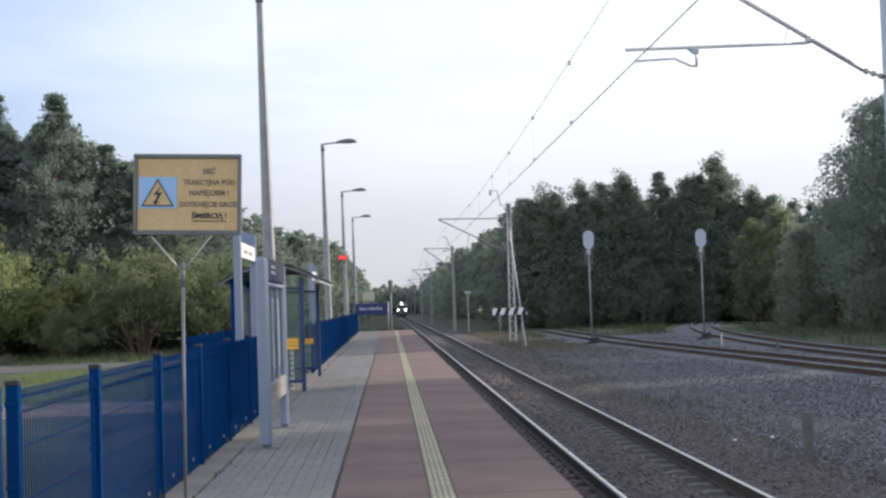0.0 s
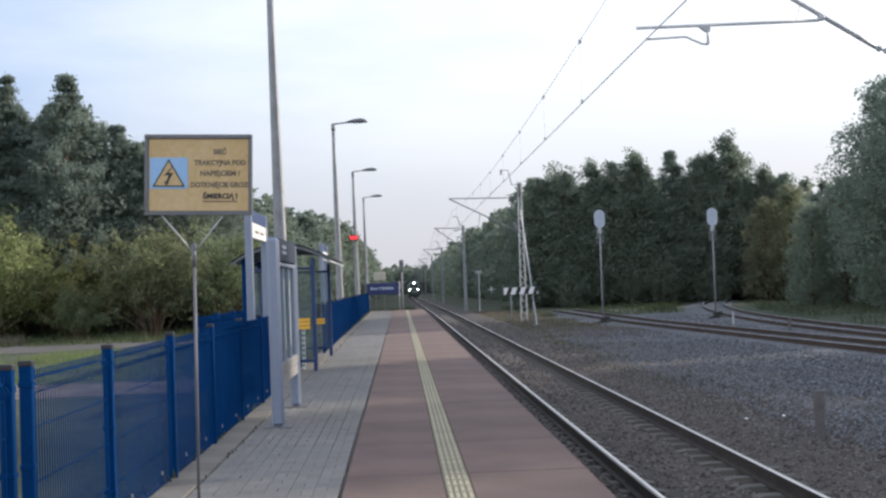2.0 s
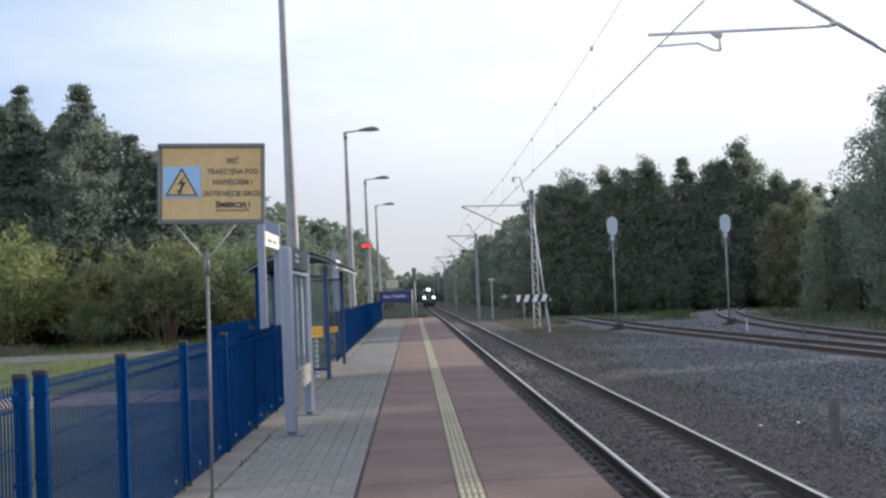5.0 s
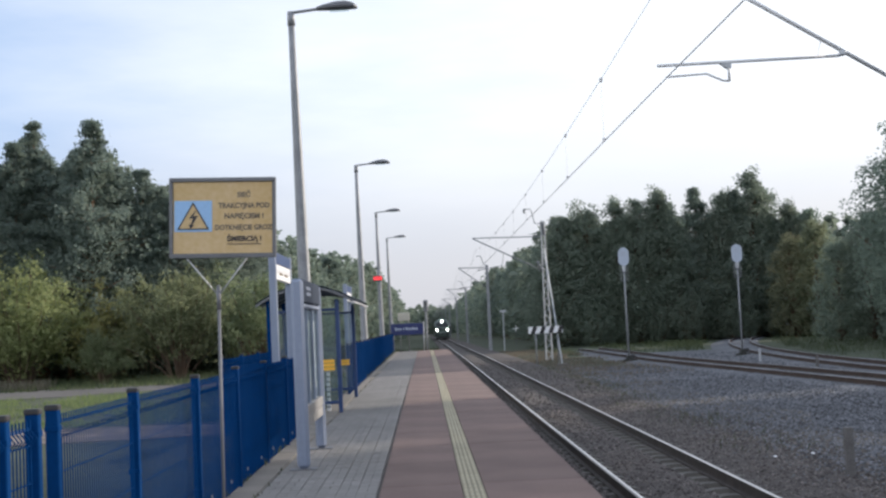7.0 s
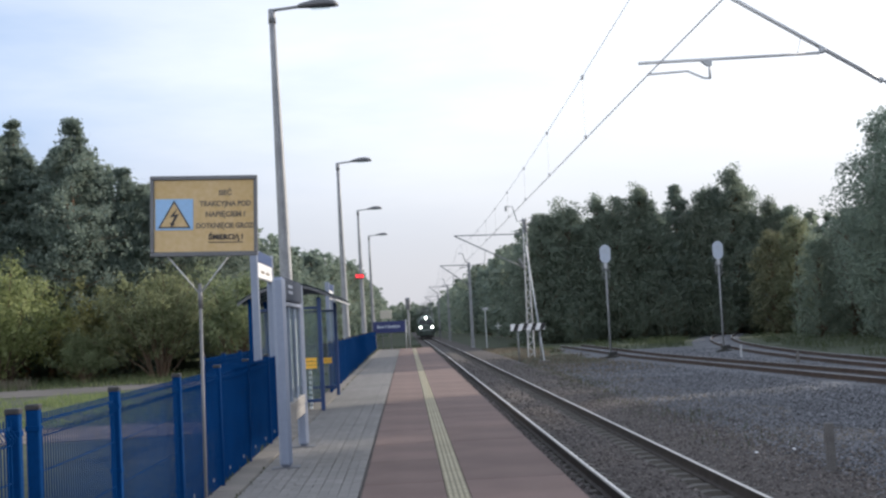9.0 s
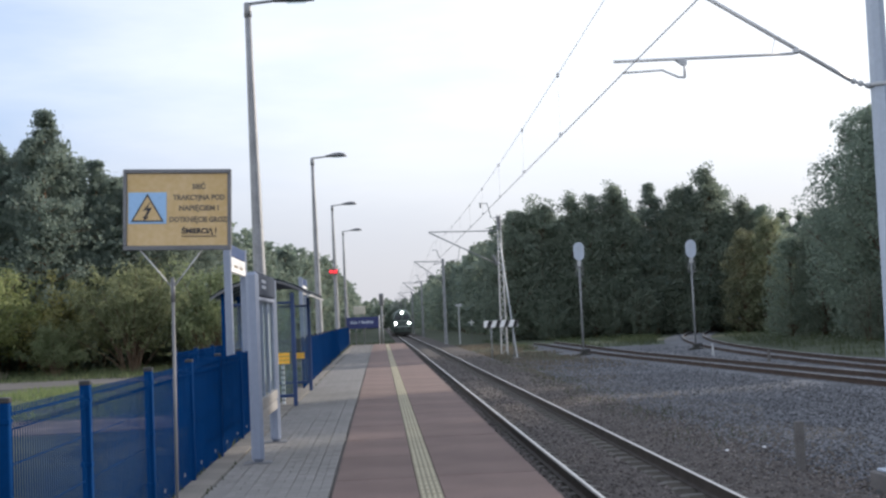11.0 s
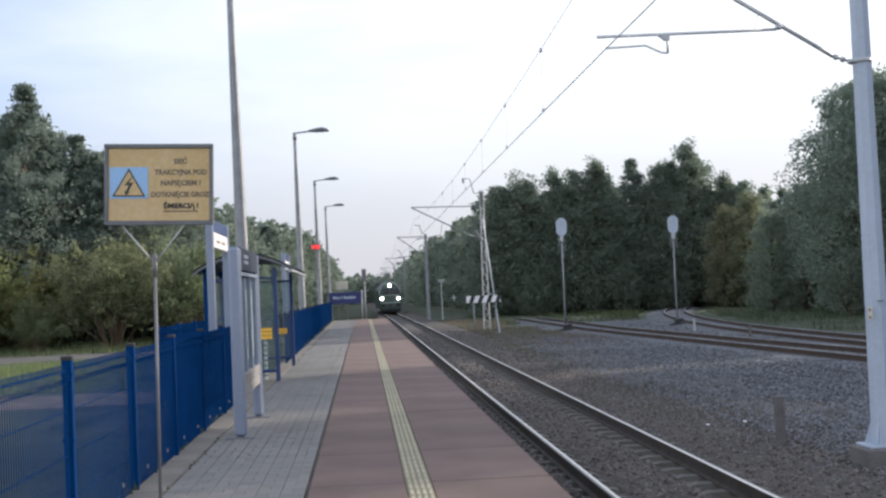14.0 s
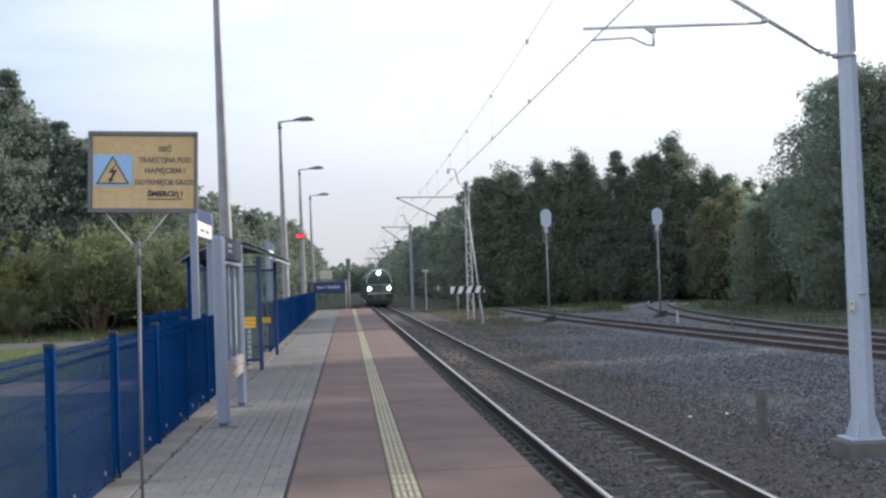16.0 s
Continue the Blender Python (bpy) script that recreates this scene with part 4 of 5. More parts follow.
bm = B()
pts = []
for a, b in zip(SUP, SUP[1:]):
    pts += [(a[1] + (b[1] - a[1]) * k / 12, a[0] + (b[0] - a[0]) * k / 12, sag(a, b, k / 12)) for k in range(12)]
tube(bm, pts, 0.0036, 0.016, n=5, closed=False)
part("messenger_wire", bm, M_WIRE, ol)
for a, b in zip(SUP[:5], SUP[1:6]):
    n = round((b[0] - a[0]) / 5.2)
    for k in range(1, n):
        u = k / n
        bm = B()
        x, y = a[1] + (b[1] - a[1]) * u, a[0] + (b[0] - a[0]) * u
        zc, zm = a[2] + (b[2] - a[2]) * u, sag(a, b, u)
        tube(bm, [(x, y, zc), (x, y, zm)], 0.004 if y < 90 else 0.007, n=4)
        box(bm, x - 0.02, x + 0.02, y - 0.05, y + 0.05, zm - 0.04, zm + 0.02)
        box(bm, x - 0.02, x + 0.02, y - 0.04, y + 0.04, zc, zc + 0.05)
        part("dropper", bm, M_WIRE, ol)


# ---- signals and markers in the yard ----
def yard_signal(x, y, top):
    s = thing("railway_signal", pose(x, y, GZ), "pale rounded signal back plate on a slim post", "signal", "yard signals")
    h = top - GZ
    bm = B()
    tube(bm, [(0, 0, 0.1), (0, 0, h - 0.9)], 0.055, 0.045, 8)
    part("post", bm, M_GALV_D, s)
    bm = B()
    out = []
    for k in range(24):
        a = 2 * math.pi * k / 24
        out.append((0.285 * math.cos(a), (h - 0.31 if math.sin(a) >= 0 else h - 0.68) + 0.30 * math.sin(a)))
    prism(bm, out, "y", -0.06, -0.01)
    pl = part("back_plate", bm, M_SIGNAL, s)
    bm = B()
    for z in (0.30, 0.42):
        box(bm, -0.24, 0.24, -0.075, -0.062, h - z - 0.012, h - z)
    part("plate_rib", bm, M_GALV, pl)
    bm = B()
    box(bm, -0.2, 0.2, -0.005, 0.22, h - 0.85, h - 0.15, 0.03)
    part("lamp_case", bm, M_BLACK, s)
    bm = B()
    box(bm, -0.09, 0.09, -0.09, 0.09, h - 1.28, h - 0.98, 0.02)
    part("junction_box", bm, M_GALV, s)
    bm = B()
    for sx in (-0.17, 0.17):
        tube(bm, [(sx, 0, h - 1.05), (sx, 0, h - 1.75)], 0.018, n=5)
    tube(bm, [(-0.17, 0, h - 1.75), (0.17, 0, h - 1.75)], 0.018, n=5)
    tube(bm, [(-0.17, 0, h - 1.35), (0.17, 0, h - 1.35)], 0.018, n=5)
    part("ladder_frame", bm, M_GALV_D, s)
    bm = B()
    prism(bm, [(-0.42, 0.0), (0.42, 0.0), (0.40, 0.10), (0.14, 0.16), (0.09, 0.34), (-0.09, 0.34), (-0.14, 0.16), (-0.40, 0.10)], "y", -0.22, 0.22)
    part("footing", bm, M_TRAIN_D, s, "dark cast foot")
    bm = B()
    box(bm, 0.1, 0.34, -0.1, 0.1, 0.17, 0.38, 0.02)
    part("point_box", bm, M_BLACK, s)


yard_signal(10.58, 65.0, 5.25)
yard_signal(16.80, 66.0, 5.20)

bar = thing("striped_barrier", pose(6.30, 65.0, GZ), "black and white striped barrier board on two posts", "barrier")
bm = B()
box(bm, -0.90, 0.90, -0.03, 0.0, 1.70, 2.06, 0.008)
board = part("board", bm, M_WHITE, bar)
for k in range(4):
    bm = B()
    x = -0.62 + 0.46 * k
    prism(bm, [(x - 0.16, 1.702), (x + 0.06, 1.702), (x + 0.20, 2.058), (x - 0.02, 2.058)], "y", -0.036, -0.032)
    part("stripe", bm, M_BLACK, board)
for x in (-0.52, 0.62):
    bm = B()
    tube(bm, [(x, 0.035, -0.02), (x, 0.035, 2.0)], 0.035, n=8)
    part("post", bm, M_GALV_D, bar)


def stake(name, x, y, h, r, material, label, cap=0.0):
    s = thing(name, pose(x, y, GZ), label, "post")
    bm = B()
    box(bm, -r, r, -r, r, -0.05, h, 0.01)
    part("post", bm, material, s)
    if cap:
        bm = B()
        prism(bm, [(-cap, h), (cap, h), (cap * 0.7, h + 0.2), (-cap * 0.7, h + 0.2)], "y", -0.12, 0.12)
        part("cap", bm, M_GALV, s)
    return s


stake("concrete_marker", 5.70, 17.0, 0.70, 0.055, M_STUB, "short weathered concrete stub in the gravel")
stake("white_marker", 15.43, 57.5, 0.58, 0.045, M_GALV, "small white marker post beside the siding")
stake("dark_marker", 15.30, 48.7, 0.50, 0.055, M_STUB, "small dark point marker between the rails")
stake("line_marker", 6.85, 108, 3.25, 0.05, M_GALV, "slim grey post with a small hood", 0.3)
sx = thing("white_cross_marker", pose(8.2, 112, GZ), "small white cross on a thin stake", "marker post")
bm = B()
tube(bm, [(0, 0, -0.05), (0, 0, 2.1)], 0.02, n=5)
part("post", bm, M_FRAME, sx)
bm = B()
box(bm, -0.3, 0.3, -0.04, -0.01, 1.75, 1.81)
box(bm, -0.035, 0.035, -0.045, -0.011, 1.5, 2.05)
part("cross", bm, M_WHITE, sx)
tsn = thing("triangle_sign", pose(31.5, 108, GZ), "small pale triangular sign on a thin post", "sign")
bm = B()
tube(bm, [(0, 0, -0.05), (0, 0, 2.0)], 0.04, n=6)
part("post", bm, M_GALV_D, tsn)
bm = B()
prism(bm, [(-0.4, 1.9), (0.4, 1.9), (0.0, 2.6)], "y", -0.06, -0.042)
part("plate", bm, M_CREAM, tsn)

for x, y, a in ((5.35, 19.4, 20), (6.0, 19.6, 70)):
    pc = thing("paper_scrap", pose(x, y, GZ + 0.06, 0, 0, a), "small crumpled white scrap on the gravel", "litter", "scraps on the gravel")
    bm = B()
    vs = [bm.verts.new(q) for q in ((-0.035, -0.02, 0), (0.03, -0.03, 0.015), (0.035, 0.02, 0), (0.0, 0.035, 0.02), (-0.03, 0.02, 0.01), (0.0, 0.0, 0.03))]
    for k in range(5):
        bm.faces.new((vs[k], vs[(k + 1) % 5], vs[5]))
    bm.faces.new(vs[4::-1])
    part("sheet", bm, M_WHITE, pc)

# ---- platform end ----
nb = thing("station_name_board", pose(-1.15, 83.2, 0), "navy station name board with white lettering bars", "sign")
bm = B()
box(bm, -1.1, 1.05, -0.04, 0.04, 1.1, 1.86, 0.01)
bd = part("board", bm, M_NAVY, nb)
for a, b in ((-0.82, -0.35), (-0.28, -0.18), (-0.1, 0.72)):
    bm = B()
    n = max(1, int((b - a) / 0.13))
    for k in range(n):
        x = a + (b - a) * k / n
        box(bm, x, x + (b - a) / n * 0.7, -0.048, -0.042, 1.42, 1.42 + (0.2 if k % 3 == 0 else 0.15))
    part("lettering_bars", bm, M_SIGNAL, bd, "pale unreadable lettering")
for x in (-0.95, 1.08):
    bm = B()
    tube(bm, [(x, 0.08, 0.0), (x, 0.08, 1.95)], 0.04, n=8)
    part("post", bm, M_GALV, nb)
es = thing("railway_signal", pose(0.14, 87.0, GZ), "dark signal head on a grey post past the platform", "signal")
bm = B()
tube(bm, [(0, 0, 0), (0, 0, 3.5)], 0.07, 0.06, 8)
part("post", bm, M_GALV_D, es)
bm = B()
box(bm, -0.17, 0.17, -0.1, 0.12, 3.35, 4.2, 0.05)
hd = part("signal_head", bm, M_GALV_D, es)
for z in (3.55, 3.95):
    bm = B()
    tube(bm, [(0, -0.1, z), (0, -0.24, z + 0.01)], 0.09, 0.1, 10, closed=False)
    part("visor", bm, M_BLACK, hd)
pb = thing("far_notice_board", pose(-1.45, 88.5, GZ), "pale blank board on posts beyond the platform", "sign")
bm = B()
box(bm, -0.42, 0.42, -0.03, 0.03, 2.82, 3.40, 0.02)
part("board", bm, M_CREAM, pb)
for x in (-0.3, 0.3):
    bm = B()
    tube(bm, [(x, 0.06, 0), (x, 0.06, 3.3)], 0.03, n=6)
    part("post", bm, M_FRAME, pb)

# ---- road behind the fence ----
bm = B()
prism(bm, [(-60, 52), (-16, 55), (-9, 60), (-3.8, 66), (-3.8, 76), (-12, 74), (-19, 67.5), (-24, 63), (-60, 60)], "z", GZ - 0.05, GZ + 0.03)
tagged(part("road", bm, M_ASPHALT), "worn grey asphalt lane through the grass", "road", kind="structure")
# pale strip that stands for a sunlit band of earth and litter
bm = B()
prism(bm, [(-18, 28.5), (-10, 29.5), (-3.8, 30), (-3.8, 33.5), (-11, 34.5), (-18, 34)], "z", GZ - 0.05, GZ + 0.02)
tagged(part("dirt_path", bm, M_LITTER), "pale strip of earth and dry leaves, coloured as sunlit, behind the fence", "dirt", kind="structure")

# ---- train ----
def build_train():
    t = thing("train", pose(CX, 319, RAIL_Z), "approaching dark green-grey train with three bright headlights", "train")
    prof = [(-1.40, 0.55), (-1.43, 1.2), (-1.42, 2.5), (-1.30, 3.0), (-1.02, 3.45), (-0.6, 3.75), (0, 3.86), (0.6, 3.75), (1.02, 3.45), (1.30, 3.0), (1.42, 2.5), (1.43, 1.2), (1.40, 0.55)]
    bm = B()
    rings = []
    for y, sx, sz in ((0.0, 0.86, 0.93), (0.12, 0.93, 0.965), (0.5, 0.98, 0.99), (1.2, 1, 1), (20.0, 1, 1)):
        rings.append([bm.verts.new((x * sx, y + 0.35 * max(0, z - 2.0) * (1 if y < 1 else 0), 0.55 + (z - 0.55) * sz)) for x, z in prof])
    n = len(prof)
    for u, v in zip(rings, rings[1:]):
        for k in range(n):
            bm.faces.new((u[k], u[(k + 1) % n], v[(k + 1) % n], v[k]))
    bm.faces.new(rings[0])
    bm.faces.new(rings[-1])
    part("body", bm, M_TRAIN, t)
    bm = B()
    prism(bm, [(x, z) for x, z in prof], "y", 20.6, 41)
    part("second_car", bm, M_TRAIN, t)
    bm = B()
    for (xa, za), (xb, zb) in zip(prof[2:10], prof[3:11]):
        s = 0.90
        tube(bm, [(xa * s, -0.02 + 0.33 * max(0, za - 2.0), 0.55 + (za - 0.55) * 0.955), (xb * s, -0.02 + 0.33 * max(0, zb - 2.0), 0.55 + (zb - 0.55) * 0.955)], 0.045, n=5)
    part("front_rim", bm, M_TRAIN_T, t, "pale outline of the cab front")
    for s in (-1, 1):
        bm = B()
        vs = [(s * 0.12, -0.02, 2.35), (s * 1.08, -0.02, 2.35), (s * 1.0, 0.28, 2.98), (s * 0.12, 0.28, 3.02)]
        q = [bm.verts.new((x, y + 0.35 * max(0, z - 2.0) - 0.03 - (0.28 if z > 2.5 else 0), z)) for x, y, z in vs]
        q2 = [bm.verts.new((v.co.x, v.co.y + 0.06, v.co.z)) for v in q]
        bm.faces.new(q)
        for k in range(4):
            bm.faces.new((q[k], q[(k + 1) % 4], q2[(k + 1) % 4], q2[k]))
        part("windscreen", bm, M_SCREEN, t)
        bm = B()
        tube(bm, [(s * 0.98, -0.02, 1.80), (s * 0.98, -0.12, 1.80)], 0.165, 0.16, 14)
        part("headlight", bm, M_LAMP, t, "bright white headlight")
        bm = B()
        tube(bm, [(s * 0.98, 0.02, 1.80), (s * 0.98, -0.09, 1.80)], 0.23, 0.22, 14, closed=False)
        part("headlight_ring", bm, M_TRAIN_T, t)
        bm = B()
        tube(bm, [(s * 0.88, 0.05, 1.02), (s * 0.88, -0.45, 1.02)], 0.08, n=8)
        tube(bm, [(s * 0.88, -0.45, 1.02), (s * 0.88, -0.52, 1.02)], 0.21, n=12)
        part("buffer", bm, M_TRAIN_D, t)
        bm = B()
        box(bm, s * 1.425 - 0.02, s * 1.425 + 0.02, 3.0, 19.0, 2.0, 2.8, 0.01)
        part("side_window_band", bm, M_SCREEN, t)
    bm = B()
    tube(bm, [(0, 0.45, 3.36), (0, 0.34, 3.36)], 0.165, 0.16, 14)
    part("headlight", bm, M_LAMP, t, "bright white roof headlight")
    bm = B()
    box(bm, -1.25, 1.25, -0.06, 0.06, 1.28, 1.36, 0.01)
    box(bm, -1.15, 1.15, -0.05, 0.06, 2.16, 2.22, 0.01)
    part("front_trim", bm, M_TRAIN_T, t)
    bm = B()
    box(bm, -1.2, 1.2, 0.1, 0.3, 0.22, 0.6, 0.02)
    part("snow_plough", bm, M_TRAIN_D, t)
    bm = B()
    box(bm, -0.13, 0.13, -0.35, 0.2, 0.86, 1.12, 0.03)
    part("coupler", bm, M_TRAIN_D, t)
    for y in (2.6, 5.2, 14.8, 17.4):
        for s in (-1, 1):
            bm = B()
            tube(bm, [(s * 0.68, y, 0.46), (s * 0.81, y, 0.46)], 0.46, n=18)
            part("wheel", bm, M_TRAIN_D, t)
    bm = B()
    box(bm, -1.1, 1.1, 1.6, 6.2, 0.35, 0.56)
    box(bm, -1.1, 1.1, 13.8, 18.4, 0.35, 0.56)
    part("bogie", bm, M_TRAIN_D, t)
    bm = B()
    tube(bm, [(0, 9.5, 3.85), (0, 10.6, 4.45), (0, 9.6, 5.0)], 0.03, n=5)
    tube(bm, [(-0.8, 9.6, 5.02), (0.8, 9.6, 5.02)], 0.03, n=5)
    part("pantograph", bm, M_TRAIN_D, t)
    return t


train = build_train()


# ---- trees ----
def leaves(rng, centres, radii, per, size, flat=0.6, updown=0.8, spill=1.2):
    """Leaf sprays: small three-cornered blades strewn through soft clumps."""
    V = []
    for c, r in zip(centres, radii):
        k = int(per * rng.uniform(0.7, 1.3))
        d = rng.normal(size=(k, 3)) * 0.56
        d *= np.minimum(1.0, spill / (np.linalg.norm(d, axis=1)[:, None] + 1e-9))
        p = c + d * r * np.array([1, 1, updown])
        t = rng.normal(size=(k, 3)) * np.array([1, 1, flat])
        t /= np.linalg.norm(t, axis=1)[:, None]
        b = np.cross(t, rng.normal(size=(k, 3)))
        b /= np.linalg.norm(b, axis=1)[:, None] + 1e-9
        s = size * rng.uniform(0.6, 1.3, (k, 1))
        V.append(np.stack([p + t * s, p - t * s * 0.6 + b * s * 0.6, p - t * s * 0.6 - b * s * 0.6], 1).reshape(-1, 3))
    v = np.concatenate(V)
    f = np.arange(len(v)).reshape(-1, 3)
    return v, f


def quads(name, v, f, material, parent=None):
    me = bpy.data.meshes.new(name)
    k = f.shape[1]
    me.vertices.add(len(v))
    me.vertices.foreach_set("co", v.ravel())
    me.loops.add(f.size)
    me.loops.foreach_set("vertex_index", f.ravel())
    me.polygons.add(len(f))
    me.polygons.foreach_set("loop_start", np.arange(len(f)) * k)
    me.polygons.foreach_set("loop_total", np.full(len(f), k))
    me.update(calc_edges=True)
    me.materials.append(material)
    ob = new(name, me)
    if parent:
        ob.parent = parent
    return ob


def broadleaf(seed, h, r, material, label, clumps=70, per=46, size=0.30, low=0.12, name="tree", bark=None, tip=0.0, spill=1.2, puff=1.0):
    rng = np.random.default_rng(seed)
    t = thing(name, pose(0, 0, -500), label, "tree" if name == "tree" else "bush")
    cs, rs = [], []
    bm = B()
    lean = rng.uniform(-0.3, 0.3, 2)
    tube(bm, [(0, 0, -0.2), (lean[0] * 0.4, lean[1] * 0.4, h * 0.3), (lean[0], lean[1], h * 0.62), (lean[0] * 1.4, lean[1] * 1.4, h * 0.85)], h * 0.018 + 0.03, 0.03, 8)
    part("trunk", bm, bark or M_BARK, t)
    limbs = B()
    for k in range(clumps):
        u = low + (1 - low) * (k + 0.5) / clumps
        w = math.sin(math.pi * (0.2 + u * 0.71)) ** 0.75
        w = w * (1 - tip) + tip * min(1.0, 0.55 + 1.6 * u) * (1 - u) ** 0.75 * 1.15
        a = k * 2.4 + rng.uniform(-0.5, 0.5)
        d = r * w * math.sqrt(rng.uniform(0.12, 1.0)) * rng.uniform(0.85, 1.08)
        c = np.array([lean[0] * u + d * math.cos(a), lean[1] * u + d * math.sin(a), h * u * rng.uniform(0.93, 1.03)])
        cs.append(c)
        rs.append(r * rng.uniform(0.16, 0.34) * (0.55 + 0.45 * w) * puff)
        if k % 4 == 0:
            z0 = max(0.4, c[2] - d * 0.9 - 0.4)
            tube(limbs, [(lean[0] * z0 / h, lean[1] * z0 / h, z0), ((c[0] + lean[0] * u) / 2, (c[1] + lean[1] * u) / 2, (z0 + c[2]) / 2 + 0.1), tuple(c)], 0.03 + 0.006 * h, 0.012, 5, closed=False)
    tagged(part("branchwork", limbs, bark or M_BARK, t), kind="stuff")
    v, f = leaves(rng, cs, rs, per, size, spill=spill)
    quads("crown", v, f, material, t)
    return t


def shrub(seed, h, r, material, label, stems, per, size, low):
    """Many arching stems from one foot, each a loose plume of leaves from a share of its length on."""
    rng = np.random.default_rng(seed)
    t = thing("bush", pose(0, 0, -500), label, "bush")
    wood = B()
    cs, rs = [], []
    for k in range(stems):
        a = 2.4 * k + rng.uniform(-0.4, 0.4)
        d = r * math.sqrt((k + 0.5) / stems) * rng.uniform(0.8, 1.12)
        top = h * (1 - 0.50 * (d / r) ** 2) * rng.uniform(0.78, 1.05)
        foot = np.array([math.cos(a), math.sin(a), 0]) * rng.uniform(0.05, 0.45)
        end = np.array([math.cos(a) * d, math.sin(a) * d, top])
        mid = foot * 0.4 + end * 0.35 + np.array([0, 0, top * 0.22])
        pts = [foot * (1 - u) ** 2 + mid * 2 * u * (1 - u) + end * u * u for u in (0, 0.25, 0.5, 0.75, 1.0)]
        pts[0][2] = -0.15
        tube(wood, [tuple(p) for p in pts], 0.05, 0.012, 5, closed=False)
        for i in range(22):
            u = low + (1.03 - low) * (i + rng.uniform(0, 1)) / 22
            p = foot * (1 - u) ** 2 + mid * 2 * u * (1 - u) + end * u * u
            w = r * 0.16 * (1.2 - 0.85 * u)
            cs.append(p + rng.normal(size=3) * w * np.array([1, 1, 0.7]))
            rs.append(r * rng.uniform(0.05, 0.115))
    tagged(part("branchwork", wood, M_BARK, t), kind="stuff")
    v, f = leaves(rng, cs, rs, per, size, 0.8, 1.0, 2.0)
    quads("crown", v, f, material, t)
    return t


def pine(seed, h, label, material=None, bare=0.35, spread=0.17):
    rng = np.random.default_rng(seed)
    t = thing("tree", pose(0, 0, -500), label, "tree")
    bm = B()
    bend = rng.uniform(-0.25, 0.25, 2)
    tube(bm, [(0, 0, -0.2), (bend[0] * 0.5, bend[1] * 0.5, h * 0.5), (bend[0], bend[1], h * 0.97)], h * 0.013 + 0.03, 0.03, 8)
    part("trunk", bm, M_PINEBARK, t)
    limbs = B()
    cs, rs = [], []
    z = h * bare
    while z < h * 0.98:
        u = (z / h - bare) / (1 - bare)
        reach = h * spread * (1 - u) ** 0.95 * (0.6 + 0.4 * min(1, u * 5)) + 0.15
        for k in range(int(rng.integers(4, 7))):
            a = rng.uniform(0, 6.28)
            d = reach * rng.uniform(0.5, 1.3)
            e = np.array([bend[0] * z / h + d * math.cos(a), bend[1] * z / h + d * math.sin(a), z + d * rng.uniform(0.05, 0.35)])
            tube(limbs, [(bend[0] * z / h, bend[1] * z / h, z), tuple(e)], 0.05 * (1 - u) + 0.015, 0.01, 4, closed=False)
            for q in (0.3, 0.45, 0.58, 0.7, 0.8, 0.9, 1.0, 1.06):
                cs.append(np.array([bend[0] * z / h, bend[1] * z / h, z]) * (1 - q) + e * q + rng.normal(size=3) * (0.08 + 0.20 * d) * np.array([1, 1, 0.65]))
                rs.append((0.20 + 0.030 * h * (1 - u)) * rng.uniform(0.6, 1.35))
        z += h * 0.035 * rng.uniform(0.7, 1.3)
    tagged(part("branchwork", limbs, M_PINEBARK, t), kind="stuff")
    v, f = leaves(rng, cs, rs, 27, 0.115, 0.9, 0.75, 2.4)
    quads("crown", v, f, material or M_NEEDLE, t)
    return t


DEC = [broadleaf(21, 14.5, 4.0, M_LEAF, "tall dense dark green deciduous tree", 210, 64, 0.155, 0.04, tip=0.55),
       broadleaf(22, 13.0, 3.9, M_LEAF, "tall dense dark green deciduous tree", 210, 64, 0.155, 0.03, tip=0.45),
       broadleaf(23, 16.0, 3.6, M_LEAF, "tall dense dark green deciduous tree", 210, 64, 0.155, 0.05, tip=0.8)]
FAR = [broadleaf(41, 14.5, 4.0, M_LEAF, "tall dark green tree at the wood's edge", 90, 36, 0.34, 0.05),
       broadleaf(42, 15.5, 3.6, M_LEAF, "tall dark green tree at the wood's edge", 90, 36, 0.34, 0.05),
       broadleaf(43, 13.0, 2.4, M_NEEDLE, "slim dark green tree at the wood's edge", 90, 36, 0.32, 0.1)]
GOLD = broadleaf(24, 12.0, 3.0, M_LEAF_G, "deciduous tree with dull gold leaves", 190, 66, 0.15, 0.05, tip=0.4)
PIN = [pine(31, 16.5, "tall dark green pine with reddish trunk", None, 0.2, 0.19), pine(32, 15.0, "tall dark green pine with reddish trunk", None, 0.15, 0.21), pine(33, 18.0, "tall dark green pine with reddish trunk", None, 0.2, 0.17)]
BIG = broadleaf(25, 15.0, 6.2, M_LEAF, "broad spreading dark green tree beside the siding", 760, 104, 0.115, 0.02, spill=0.95, puff=0.62)
BUS = [shrub(26, 7.2, 4.2, M_LEAF_Y, "sunlit yellow-green bush at the wood's edge", 30, 26, 0.105, 0.26),
       shrub(27, 6.6, 4.3, M_LEAF_M, "many-stemmed olive green bush beside the lane", 26, 26, 0.105, 0.44),
       shrub(28, 5.0, 2.6, M_LEAF, "dark green bush at the wood's edge", 16, 26, 0.10, 0.10)]


TALL = {}
for ps, hs in ((DEC, (14.5, 13.0, 16.0)), (FAR, (14.5, 15.5, 13.0)), (PIN, (16.5, 15.0, 18.0))):
    for p, h in zip(ps, hs):
        TALL[p.name] = h


def grown(proto, x, y, h):
    """A tree of a given height."""
    return plant(proto, x, y, h / TALL[proto.name])


